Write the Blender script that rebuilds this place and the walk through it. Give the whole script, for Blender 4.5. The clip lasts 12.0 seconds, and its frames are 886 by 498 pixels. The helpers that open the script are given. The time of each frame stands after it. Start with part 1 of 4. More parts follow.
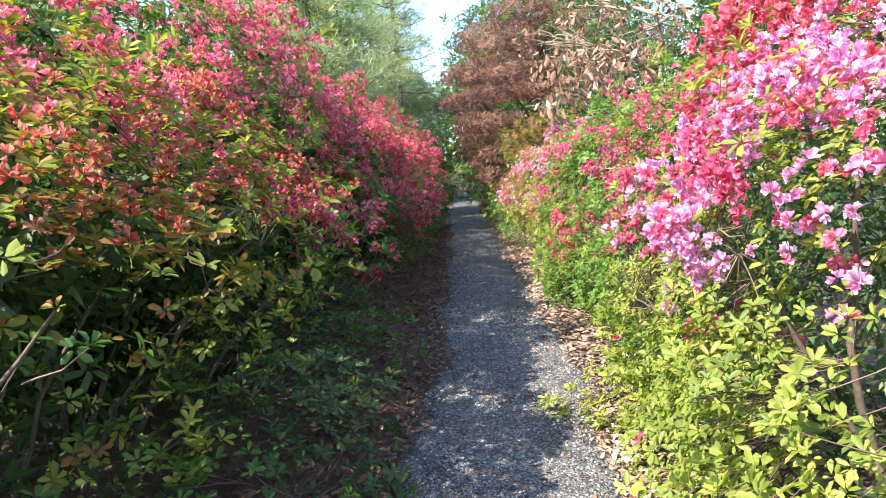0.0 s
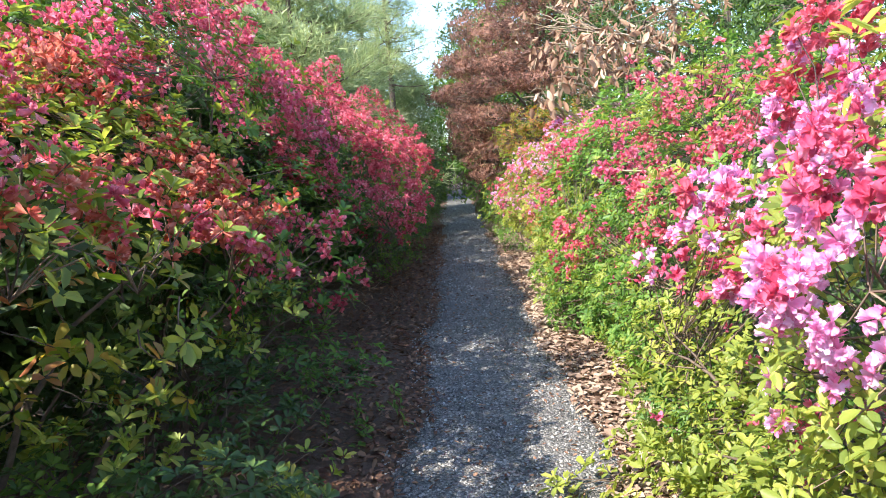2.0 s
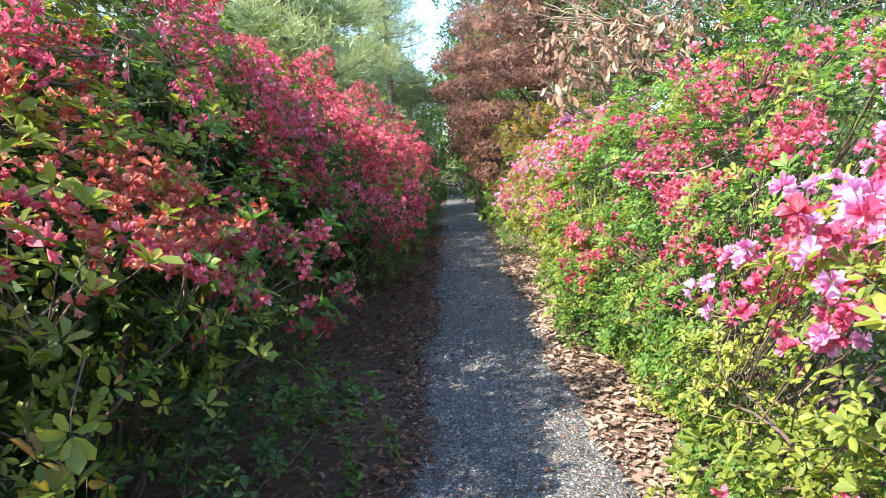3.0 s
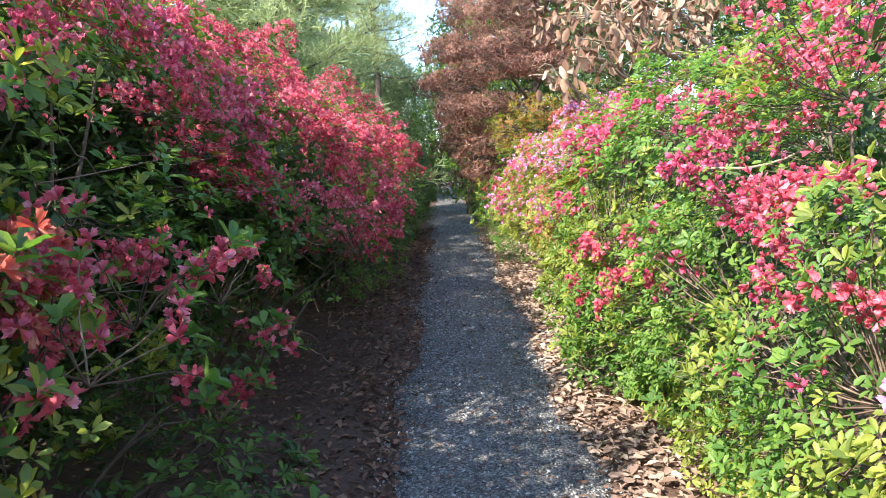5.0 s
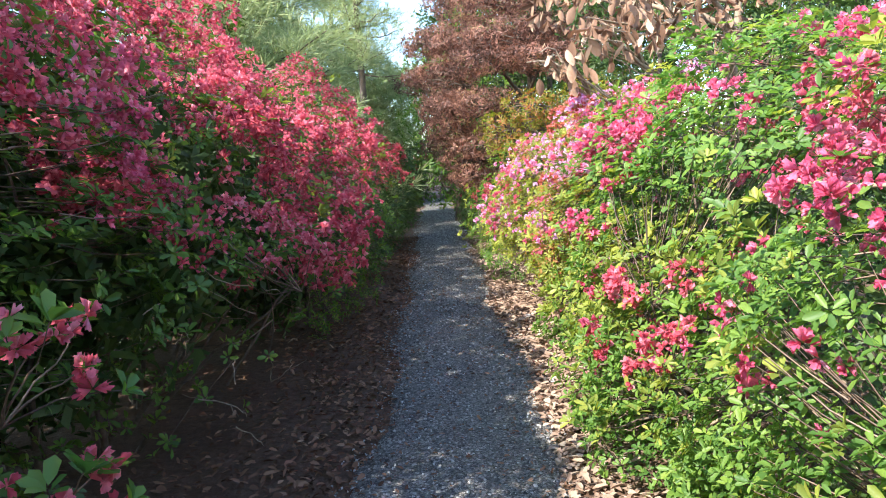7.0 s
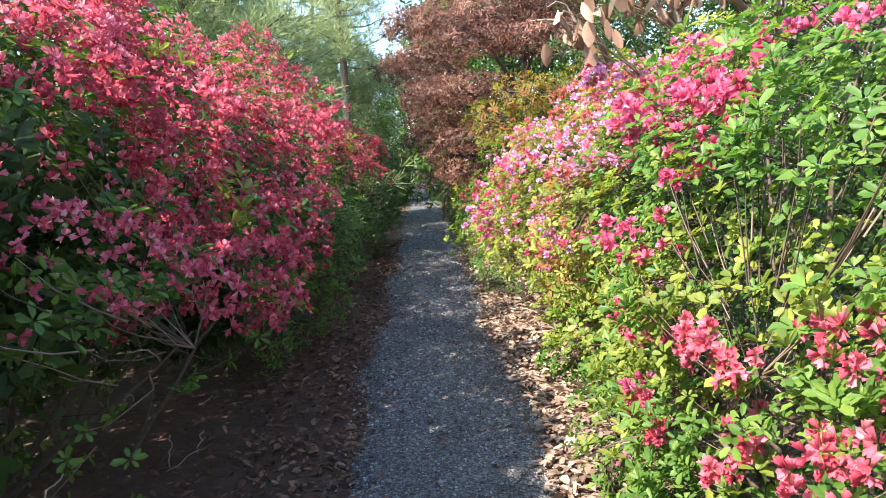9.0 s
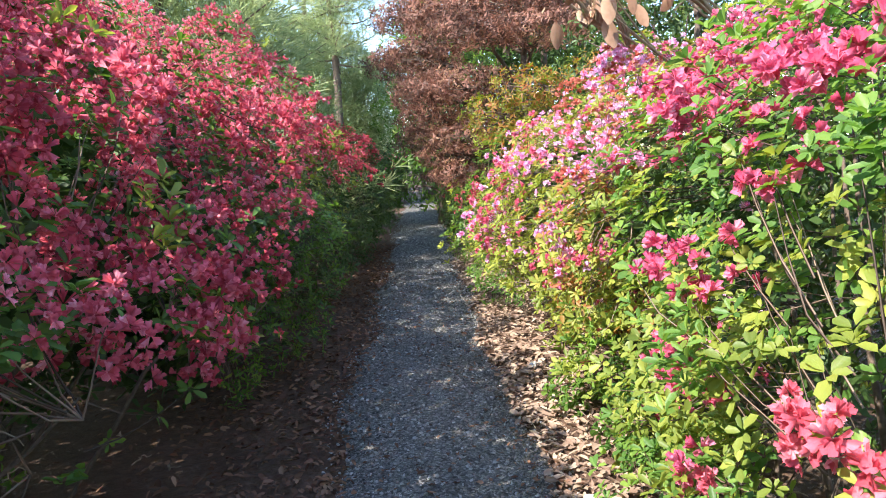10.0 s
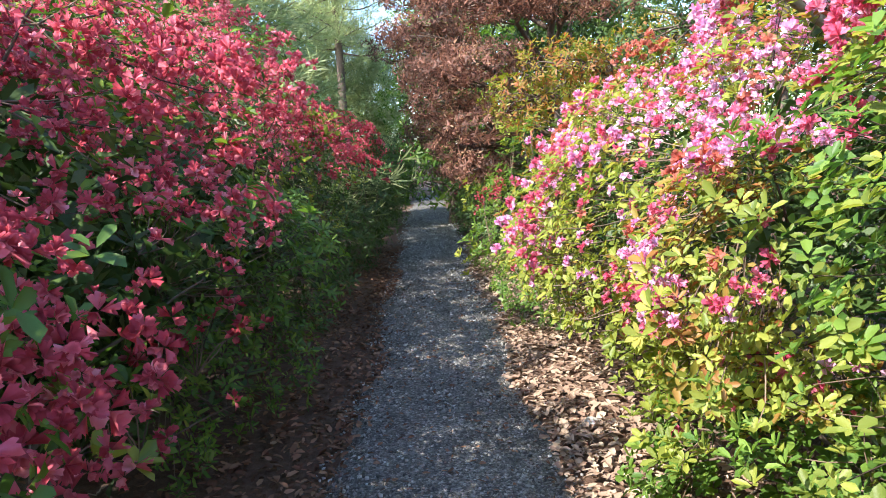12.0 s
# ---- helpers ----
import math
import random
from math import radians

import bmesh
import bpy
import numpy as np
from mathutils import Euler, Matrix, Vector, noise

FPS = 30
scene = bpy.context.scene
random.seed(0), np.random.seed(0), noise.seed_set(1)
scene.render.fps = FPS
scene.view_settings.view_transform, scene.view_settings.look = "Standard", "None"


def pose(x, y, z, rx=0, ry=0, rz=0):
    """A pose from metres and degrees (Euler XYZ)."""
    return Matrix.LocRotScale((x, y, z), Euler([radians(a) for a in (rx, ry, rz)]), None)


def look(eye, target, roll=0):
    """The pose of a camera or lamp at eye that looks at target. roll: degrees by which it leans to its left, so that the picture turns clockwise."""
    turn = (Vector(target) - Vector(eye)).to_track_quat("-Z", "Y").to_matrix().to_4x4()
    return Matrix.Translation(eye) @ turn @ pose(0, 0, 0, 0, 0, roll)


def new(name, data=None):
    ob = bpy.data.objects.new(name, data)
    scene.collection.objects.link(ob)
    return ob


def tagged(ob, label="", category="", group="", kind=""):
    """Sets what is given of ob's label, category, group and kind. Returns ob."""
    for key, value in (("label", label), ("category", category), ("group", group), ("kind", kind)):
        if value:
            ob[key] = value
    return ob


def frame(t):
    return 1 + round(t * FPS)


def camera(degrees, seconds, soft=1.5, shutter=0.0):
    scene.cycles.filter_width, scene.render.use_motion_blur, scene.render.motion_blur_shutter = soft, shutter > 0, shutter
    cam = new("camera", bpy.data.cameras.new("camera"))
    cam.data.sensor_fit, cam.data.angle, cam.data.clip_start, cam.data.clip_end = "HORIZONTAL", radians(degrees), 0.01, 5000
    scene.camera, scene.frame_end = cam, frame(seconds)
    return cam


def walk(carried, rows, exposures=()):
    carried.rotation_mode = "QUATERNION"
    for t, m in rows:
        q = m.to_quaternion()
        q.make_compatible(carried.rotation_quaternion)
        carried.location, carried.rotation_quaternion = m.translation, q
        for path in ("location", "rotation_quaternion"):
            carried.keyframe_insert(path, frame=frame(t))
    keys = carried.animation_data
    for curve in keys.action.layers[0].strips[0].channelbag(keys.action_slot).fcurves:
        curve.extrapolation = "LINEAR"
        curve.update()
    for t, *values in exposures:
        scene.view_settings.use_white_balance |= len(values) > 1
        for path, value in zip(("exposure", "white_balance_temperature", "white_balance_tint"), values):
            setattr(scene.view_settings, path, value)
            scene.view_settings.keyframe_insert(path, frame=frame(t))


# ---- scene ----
cam = camera(66.0, 12.0, soft=1.0)
PATH = [
    (0, (0.06, -1.189, 1.419), (0.013, 0.797, 1.182), -3.2),
    (0.5, (0.061, -0.945, 1.437), (0.019, 1.04, 1.196), -3.2),
    (1, (0.072, -0.691, 1.425), (0.026, 1.293, 1.179), -3.2),
    (1.5, (0.129, -0.441, 1.454), (0.085, 1.543, 1.207), -3.1),
    (2, (0.143, -0.219, 1.453), (0.106, 1.765, 1.202), -3.2),
    (2.5, (0.134, 0.035, 1.431), (0.098, 2.019, 1.179), -3.2),
    (3, (0.127, 0.285, 1.473), (0.092, 2.268, 1.215), -3.2),
    (3.2, (0.127, 0.376, 1.483), (0.095, 2.359, 1.222), -3.2),
    (4.8, (0.18, 1.197, 1.438), (0.165, 3.179, 1.177), -3.2),
    (5, (0.183, 1.303, 1.432), (0.17, 3.286, 1.172), -3.2),
    (5.5, (0.175, 1.596, 1.426), (0.165, 3.579, 1.168), -3.2),
    (6, (0.179, 1.849, 1.451), (0.175, 3.832, 1.19), -3.2),
    (6.5, (0.198, 2.111, 1.434), (0.201, 4.094, 1.174), -3.1),
    (7, (0.257, 2.391, 1.447), (0.274, 4.374, 1.192), -3.1),
    (7.2, (0.275, 2.486, 1.451), (0.298, 4.469, 1.197), -3.1),
    (8.8, (0.334, 3.399, 1.41), (0.378, 5.381, 1.148), -3.4),
    (9, (0.33, 3.505, 1.399), (0.377, 5.487, 1.137), -3.4),
    (9.5, (0.344, 3.802, 1.371), (0.398, 5.785, 1.112), -3.4),
    (10, (0.366, 4.081, 1.389), (0.425, 6.063, 1.129), -3.4),
    (10.5, (0.354, 4.362, 1.366), (0.409, 6.345, 1.107), -3.4),
    (11, (0.326, 4.664, 1.363), (0.375, 6.647, 1.103), -3.5),
    (11.5, (0.322, 4.93, 1.376), (0.363, 6.912, 1.111), -3.5),
    (12, (0.313, 5.218, 1.346), (0.352, 7.199, 1.076), -3.5),
]
walk(cam, [(t, look(eye, target, roll)) for t, eye, target, roll in PATH])

# ---- world, sun and exposure ----
SUN_FROM = Vector((-0.74, -0.66, 0.92)).normalized()
world = bpy.data.worlds.new("sky")
scene.world = world
world.use_nodes = True
wn = world.node_tree
sky = wn.nodes.new("ShaderNodeTexSky")
sky.sky_type = 'NISHITA'
sky.sun_disc = False
sky.dust_density, sky.ozone_density = 0.3, 3.0
sky.sun_elevation = math.asin(SUN_FROM.z)
sky.sun_rotation = math.atan2(SUN_FROM.x, SUN_FROM.y)
wn.links.new(sky.outputs[0], wn.nodes["Background"].inputs[0])
wn.nodes["Background"].inputs[1].default_value = 0.15
sun = new("sun", bpy.data.lights.new("sun", "SUN"))
sun.data.energy, sun.data.angle, sun.data.color = 3.5, radians(0.53), (1.0, 0.94, 0.85)
sun.matrix_world = look(SUN_FROM * 30, (0, 0, 0))
scene.view_settings.exposure = 2.04

# ---- materials ----


def nodes_of(name):
    m = bpy.data.materials.new(name)
    m.use_nodes = True
    t = m.node_tree
    return m, t, t.nodes["Principled BSDF"], t.nodes["Material Output"]


def ramp(t, fac, stops):
    r = t.nodes.new("ShaderNodeValToRGB")
    while len(r.color_ramp.elements) < len(stops):
        r.color_ramp.elements.new(0.5)
    for e, (p, c) in zip(r.color_ramp.elements, stops):
        e.position, e.color = p, (*c, 1)
    t.links.new(fac, r.inputs[0])
    return r.outputs[0]


def math_node(t, op, a, b):
    n = t.nodes.new("ShaderNodeMath")
    n.operation = op
    for i, v in enumerate((a, b)):
        if isinstance(v, (int, float)):
            n.inputs[i].default_value = v
        else:
            t.links.new(v, n.inputs[i])
    return n.outputs[0]


def noise_node(t, scale, detail=4.0, rough=0.6, coords="Object"):
    c = t.nodes.new("ShaderNodeTexCoord")
    n = t.nodes.new("ShaderNodeTexNoise")
    n.inputs["Scale"].default_value, n.inputs["Detail"].default_value, n.inputs["Roughness"].default_value = scale, detail, rough
    t.links.new(c.outputs[coords], n.inputs["Vector"])
    return n.outputs["Fac"]


def leafy(name, stops, through_light=0.4, rough=0.45, sheen=0.35, patch=0.5, deepen=1.12, glow=1.5):
    """Leaf or petal: each piece takes its own tint; light passes through it."""
    m, t, p, out = nodes_of(name)
    geo = t.nodes.new("ShaderNodeNewGeometry")
    obj = t.nodes.new("ShaderNodeObjectInfo")
    big = noise_node(t, 1.6, 3.0)
    own = math_node(t, 'FRACT', math_node(t, 'ADD', geo.outputs["Random Per Island"], obj.outputs["Random"]), 0)
    fac = math_node(t, 'ADD', math_node(t, 'MULTIPLY', own, 1 - patch), math_node(t, 'MULTIPLY', math_node(t, 'SUBTRACT', math_node(t, 'MULTIPLY', big, 2.4), 0.7), patch))
    col = ramp(t, fac, stops)
    t.links.new(col, p.inputs["Base Color"])
    p.inputs["Roughness"].default_value = rough
    p.inputs["Specular IOR Level"].default_value = sheen
    fine = noise_node(t, 90.0, 3.0)
    b = t.nodes.new("ShaderNodeBump")
    b.inputs["Strength"].default_value, b.inputs["Distance"].default_value = 0.35, 0.003
    t.links.new(fine, b.inputs["Height"])
    t.links.new(b.outputs[0], p.inputs["Normal"])
    tr = t.nodes.new("ShaderNodeBsdfTranslucent")
    hs = t.nodes.new("ShaderNodeHueSaturation")
    hs.inputs["Saturation"].default_value, hs.inputs["Value"].default_value = deepen, glow
    t.links.new(col, hs.inputs["Color"])
    t.links.new(hs.outputs[0], tr.inputs["Color"])
    mix = t.nodes.new("ShaderNodeMixShader")
    mix.inputs[0].default_value = through_light
    t.links.new(p.outputs[0], mix.inputs[1])
    t.links.new(tr.outputs[0], mix.inputs[2])
    t.links.new(mix.outputs[0], out.inputs["Surface"])
    return m


def rough_stuff(name, stops, scale, bump=0.6, distance=0.01, rough=0.85, by_island=0.0):
    """Opaque earth, bark or stone with grain at two scales."""
    m, t, p, out = nodes_of(name)
    a = noise_node(t, scale, 6.0, 0.65)
    c = noise_node(t, scale * 0.08, 3.0)
    fac = math_node(t, 'ADD', math_node(t, 'MULTIPLY', a, 0.65), math_node(t, 'MULTIPLY', c, 0.35))
    if by_island:
        geo = t.nodes.new("ShaderNodeNewGeometry")
        fac = math_node(t, 'ADD', math_node(t, 'MULTIPLY', fac, 1 - by_island), math_node(t, 'MULTIPLY', geo.outputs["Random Per Island"], by_island))
    t.links.new(ramp(t, fac, stops), p.inputs["Base Color"])
    p.inputs["Roughness"].default_value = rough
    b = t.nodes.new("ShaderNodeBump")
    b.inputs["Strength"].default_value, b.inputs["Distance"].default_value = bump, distance
    t.links.new(a, b.inputs["Height"])
    t.links.new(b.outputs[0], p.inputs["Normal"])
    return m


LEAF_LIGHT = leafy("leaf_yellow_green", [(0.0, (0.09, 0.145, 0.033)), (0.35, (0.19, 0.24, 0.048)), (0.7, (0.325, 0.36, 0.07)), (1.0, (0.48, 0.41, 0.12))], 0.46)
LEAF_FRESH = leafy("leaf_fresh_green", [(0.0, (0.05, 0.12, 0.03)), (0.4, (0.11, 0.21, 0.045)), (0.75, (0.21, 0.32, 0.06)), (1.0, (0.33, 0.38, 0.09))], 0.45)
LEAF_MID = leafy("leaf_mid_green", [(0.0, (0.045, 0.10, 0.025)), (0.5, (0.10, 0.185, 0.033)), (0.85, (0.19, 0.28, 0.05)), (1.0, (0.28, 0.25, 0.06))], 0.4)
# for dark-leaved plants; inside the azaleas it stands in for crown shade
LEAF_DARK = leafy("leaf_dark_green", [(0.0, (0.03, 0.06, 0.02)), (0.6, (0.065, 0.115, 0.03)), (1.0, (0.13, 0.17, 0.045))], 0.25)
LEAF_WARM = leafy("leaf_bronze_green", [(0.0, (0.07, 0.11, 0.02)), (0.4, (0.17, 0.22, 0.03)), (0.62, (0.30, 0.22, 0.05)), (0.82, (0.36, 0.13, 0.06)), (1.0, (0.42, 0.20, 0.08))], 0.45)
PETAL_CORAL = leafy("petal_coral_pink", [(0.0, (0.46, 0.048, 0.075)), (0.35, (0.64, 0.11, 0.16)), (0.7, (0.77, 0.215, 0.28)), (1.0, (0.88, 0.50, 0.55))], 0.42, 0.55, 0.2, 0.35, 0.95, 1.3)
PETAL_ROSE = leafy("petal_rose_pink", [(0.0, (0.47, 0.04, 0.10)), (0.35, (0.66, 0.10, 0.20)), (0.7, (0.77, 0.21, 0.33)), (1.0, (0.86, 0.46, 0.56))], 0.42, 0.55, 0.2, 0.4, 0.95, 1.3)
PETAL_LILAC = leafy("petal_lilac_pink", [(0.0, (0.66, 0.12, 0.30)), (0.3, (0.77, 0.27, 0.50)), (0.6, (0.82, 0.46, 0.69)), (1.0, (0.88, 0.70, 0.86))], 0.4, 0.55, 0.2, 0.4, 0.95, 1.3)
PETAL_FADED = leafy("petal_faded_orange", [(0.0, (0.36, 0.07, 0.055)), (0.4, (0.52, 0.15, 0.11)), (0.75, (0.62, 0.27, 0.21)), (1.0, (0.60, 0.42, 0.27))], 0.4, 0.6, 0.15, 0.35)
PETAL_RED = leafy("petal_red_pink", [(0.0, (0.34, 0.03, 0.05)), (0.5, (0.50, 0.075, 0.11)), (1.0, (0.66, 0.20, 0.25))], 0.42, 0.55, 0.2, 0.35, 0.95, 1.3)
MAPLE_LEAF = leafy("leaf_maple_copper", [(0.0, (0.035, 0.027, 0.022)), (0.4, (0.12, 0.066, 0.05)), (0.7, (0.34, 0.17, 0.13)), (1.0, (0.46, 0.34, 0.19))], 0.4, 0.5, 0.25, 0.6)
DRY_LEAF = leafy("leaf_dried_tan", [(0.0, (0.09, 0.045, 0.028)), (0.4, (0.22, 0.125, 0.08)), (0.75, (0.40, 0.25, 0.165)), (1.0, (0.58, 0.44, 0.31))], 0.25, 0.6, 0.2, 0.2)
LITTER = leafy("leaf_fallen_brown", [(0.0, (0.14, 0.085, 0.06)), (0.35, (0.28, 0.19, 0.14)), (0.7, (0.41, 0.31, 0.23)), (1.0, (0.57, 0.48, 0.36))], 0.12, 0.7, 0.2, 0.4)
NEEDLE = leafy("needle_grey_green", [(0.0, (0.13, 0.17, 0.075)), (0.45, (0.27, 0.33, 0.15)), (0.75, (0.40, 0.44, 0.22)), (1.0, (0.52, 0.50, 0.30))], 0.42, 0.45, 0.3, 0.55)
BARK = rough_stuff("bark_grey_brown", [(0.25, (0.05, 0.035, 0.025)), (0.55, (0.14, 0.10, 0.075)), (0.8, (0.26, 0.20, 0.15))], 45, 0.8, 0.006)
TWIG = rough_stuff("twig_brown", [(0.25, (0.05, 0.032, 0.022)), (0.6, (0.15, 0.095, 0.065)), (0.85, (0.30, 0.22, 0.16))], 30, 0.5, 0.002, 0.7, 0.6)
PALE_BARK = rough_stuff("bark_pale_tan", [(0.25, (0.16, 0.11, 0.07)), (0.6, (0.34, 0.26, 0.18)), (0.85, (0.48, 0.40, 0.30))], 40, 0.6, 0.004)
# brown litter with the left hedge's shade put into its colour
LITTER_SHADED = leafy("leaf_fallen_shaded", [(0.0, (0.07, 0.035, 0.022)), (0.45, (0.17, 0.09, 0.057)), (0.8, (0.29, 0.165, 0.105)), (1.0, (0.42, 0.28, 0.19))], 0.05, 0.8, 0.2, 0.3)
SOIL = rough_stuff("soil_dark_brown", [(0.25, (0.045, 0.025, 0.016)), (0.5, (0.105, 0.058, 0.036)), (0.75, (0.19, 0.11, 0.07))], 22, 0.9, 0.03)


def gravel_bed(name):
    """Packed stone chips: each cell has its own grey, with dark joints between."""
    m, t, p, out = nodes_of(name)
    c = t.nodes.new("ShaderNodeTexCoord")
    cells = []
    for scale in (95.0, 210.0):
        v = t.nodes.new("ShaderNodeTexVoronoi")
        v.inputs["Scale"].default_value = scale
        t.links.new(c.outputs["Object"], v.inputs["Vector"])
        sep = t.nodes.new("ShaderNodeSeparateColor")
        t.links.new(v.outputs["Color"], sep.inputs[0])
        cells.append((sep.outputs[0], v.outputs["Distance"]))
    big = noise_node(t, 3.0, 4.0)
    tint = math_node(t, 'ADD', math_node(t, 'MULTIPLY', cells[0][0], 0.6), math_node(t, 'ADD', math_node(t, 'MULTIPLY', cells[1][0], 0.35), math_node(t, 'MULTIPLY', math_node(t, 'SUBTRACT', big, 0.5), 0.5)))
    t.links.new(ramp(t, tint, [(0.05, (0.036, 0.034, 0.032)), (0.38, (0.10, 0.095, 0.088)), (0.65, (0.21, 0.197, 0.18)), (0.85, (0.36, 0.34, 0.31)), (0.95, (0.56, 0.54, 0.49))]), p.inputs["Base Color"])
    p.inputs["Roughness"].default_value = 0.8
    height = math_node(t, 'ADD', math_node(t, 'MULTIPLY', cells[0][1], -1.0), math_node(t, 'MULTIPLY', cells[0][0], 0.5))
    b = t.nodes.new("ShaderNodeBump")
    b.inputs["Strength"].default_value, b.inputs["Distance"].default_value = 0.9, 0.012
    t.links.new(height, b.inputs["Height"])
    t.links.new(b.outputs[0], p.inputs["Normal"])
    return m


GRAVEL = gravel_bed("gravel_bed_grey")
STONE = rough_stuff("gravel_stone_grey", [(0.12, (0.045, 0.044, 0.045)), (0.4, (0.165, 0.157, 0.148)), (0.7, (0.34, 0.325, 0.30)), (0.92, (0.50, 0.49, 0.47))], 60, 0.4, 0.003, 0.7, 0.85)

PALE_STONE = rough_stuff("stone_pale", [(0.25, (0.35, 0.33, 0.30)), (0.6, (0.55, 0.53, 0.48)), (0.85, (0.68, 0.66, 0.62))], 30, 0.5, 0.004)

# ---- mesh helpers ----
rng = np.random.default_rng(7)


def unit(a):
    return a / np.maximum(np.linalg.norm(a, axis=-1, keepdims=True), 1e-9)


def mesh_from(name, co, faces, material, smooth=False):
    """A mesh from arrays: co (n, 3) and faces (m, k), all faces with k corners."""
    me = bpy.data.meshes.new(name)
    n, (m, k) = len(co), faces.shape
    me.vertices.add(n)
    me.vertices.foreach_set("co", np.ascontiguousarray(co, np.float32).ravel())
    me.loops.add(m * k)
    me.loops.foreach_set("vertex_index", np.ascontiguousarray(faces, np.int32).ravel())
    me.polygons.add(m)
    me.polygons.foreach_set("loop_start", np.arange(0, m * k, k, dtype=np.int32))
    me.polygons.foreach_set("loop_total", np.full(m, k, np.int32))
    if smooth:
        me.polygons.foreach_set("use_smooth", np.ones(m, bool))
    me.update(calc_edges=True)
    me.materials.append(material)
    return me


def part_mesh(name, me, parent, label="", kind=""):
    ob = new(name, me)
    ob.parent = parent
    return tagged(ob, label=label, kind=kind)


def thing(name, base, label, category, group="", kind=""):
    ob = new(name)
    ob.location = base
    return tagged(ob, label, category, group, kind)


def bases(d):
    """Two directions across each direction d, turned at random about it."""
    r = unit(rng.normal(size=d.shape))
    a = unit(np.cross(d, r))
    return a, np.cross(d, a)


LEAF_SIDE = np.array([0, 0.68, 0.9, 0, -0.9, -0.68])
LEAF_ALONG = np.array([0, 0.3, 0.76, 1.0, 0.76, 0.3])
LEAF_RISE = np.array([0, 0.16, 0.14, -0.05, 0.14, 0.16])


def leaves(origin, along, normal, length, width, droop=0.15, plain=False):
    """Folded leaves as arrays: two quads each about a midrib; plain: one bent quad, for growth far off or deep inside."""
    side = unit(np.cross(along, normal))
    up = np.cross(side, along)
    L, W = length[:, None, None], width[:, None, None]
    co = (origin[:, None] + along[:, None] * LEAF_ALONG[None, :, None] * L + side[:, None] * LEAF_SIDE[None, :, None] * W
          + up[:, None] * (LEAF_RISE[None, :, None] * W * 2 - droop * (LEAF_ALONG ** 2)[None, :, None] * L))
    n = len(origin)
    if plain:
        f = np.array([[0, 1, 2, 3]]) + (np.arange(n) * 4)[:, None]
        return co[:, [0, 5, 3, 2]].reshape(-1, 3), f
    f = np.array([[0, 3, 2, 1], [0, 5, 4, 3]])[None] + (np.arange(n) * 6)[:, None, None]
    return co.reshape(-1, 3), f.reshape(-1, 4)


def whorls(pos, axis, count, length, ratio=0.21, spread=(0.9, 1.45), droop=0.15, plain=False):
    """Rosettes of leaves round the twig tips at pos."""
    n = len(pos)
    a, b = bases(axis)
    turn = (np.arange(count)[None] * 2.4 + rng.random((n, 1)) * 6.28 + rng.normal(0, 0.2, (n, count)))
    tilt = rng.uniform(*spread, (n, count))
    out = a[:, None] * np.cos(turn)[..., None] + b[:, None] * np.sin(turn)[..., None]
    along = unit(axis[:, None] * np.cos(tilt)[..., None] + out * np.sin(tilt)[..., None])
    normal = unit(axis[:, None] * np.sin(tilt)[..., None] - out * np.cos(tilt)[..., None] + rng.normal(0, 0.15, (n, count, 3)))
    size = length * rng.uniform(0.6, 1.25, (n, count)) * rng.uniform(0.75, 1.2, (n, 1))
    origin = pos[:, None] - axis[:, None] * (rng.random((n, count, 1)) * length * 0.35) + along * 0.006
    k = n * count
    return leaves(origin.reshape(k, 3), along.reshape(k, 3), normal.reshape(k, 3), size.ravel(), size.ravel() * ratio * rng.uniform(0.85, 1.15, k), droop, plain)


def truss_shape(seed, flowers, width, flare, droop, lean=False):
    """A dome of funnel-shaped blossoms about the z axis, about 1 wide: petals folded about a rib, flaring from one throat; lean: four-cornered petals for the joined mass."""
    r = np.random.default_rng(seed)
    co, faces = [], []
    for i in range(flowers):
        ang = i * 2.4 + r.uniform(-0.4, 0.4)
        lift = 0.95 - (0.95 + droop) * (i + 0.5) / flowers + r.uniform(-0.15, 0.15)
        d = np.array([math.cos(ang) * 0.75, math.sin(ang) * 0.75, lift])
        d /= np.linalg.norm(d)
        a = np.cross(d, [0.1, 0.2, 1.0])
        a /= np.linalg.norm(a)
        b = np.cross(d, a)
        c = d * r.uniform(0.2, 0.34) + r.normal(0, 0.04, 3)
        spin = r.random() * 6.28
        throat = len(co)
        co.append(d * 0.03)
        for j in range(5):
            th = spin + j * 1.2566 + r.uniform(-0.2, 0.2)
            o = a * math.cos(th) + b * math.sin(th)
            q = -a * math.sin(th) + b * math.cos(th)
            w = width * r.uniform(0.75, 1.2)
            out = flare * r.uniform(0.65, 1.25)
            up = 0.26 * r.uniform(0.4, 1.3) * (1.3 - out / flare * 0.6)
            k = len(co)
            tip, ruffle = c + o * out + d * up, d * r.uniform(-0.06, 0.06)
            mid = c + o * out * 0.5 + d * up * 0.85
            if lean:
                mid = c + o * out * 0.65 + d * up * 0.9
                co += [mid + q * w - d * 0.02 + ruffle * 0.5, tip, mid - q * w - d * 0.02 - ruffle * 0.5]
                faces += [[throat, k + 2, k + 1, k]]
            else:
                co += [mid + q * w - d * 0.03, tip + q * w * 0.85 - o * out * 0.1 + ruffle, tip - d * 0.03, tip - q * w * 0.85 - o * out * 0.1 - ruffle, mid - q * w - d * 0.03]
                faces += [[throat, k + 2, k + 1, k], [throat, k + 4, k + 3, k + 2]]
    return np.array(co), np.array(faces)


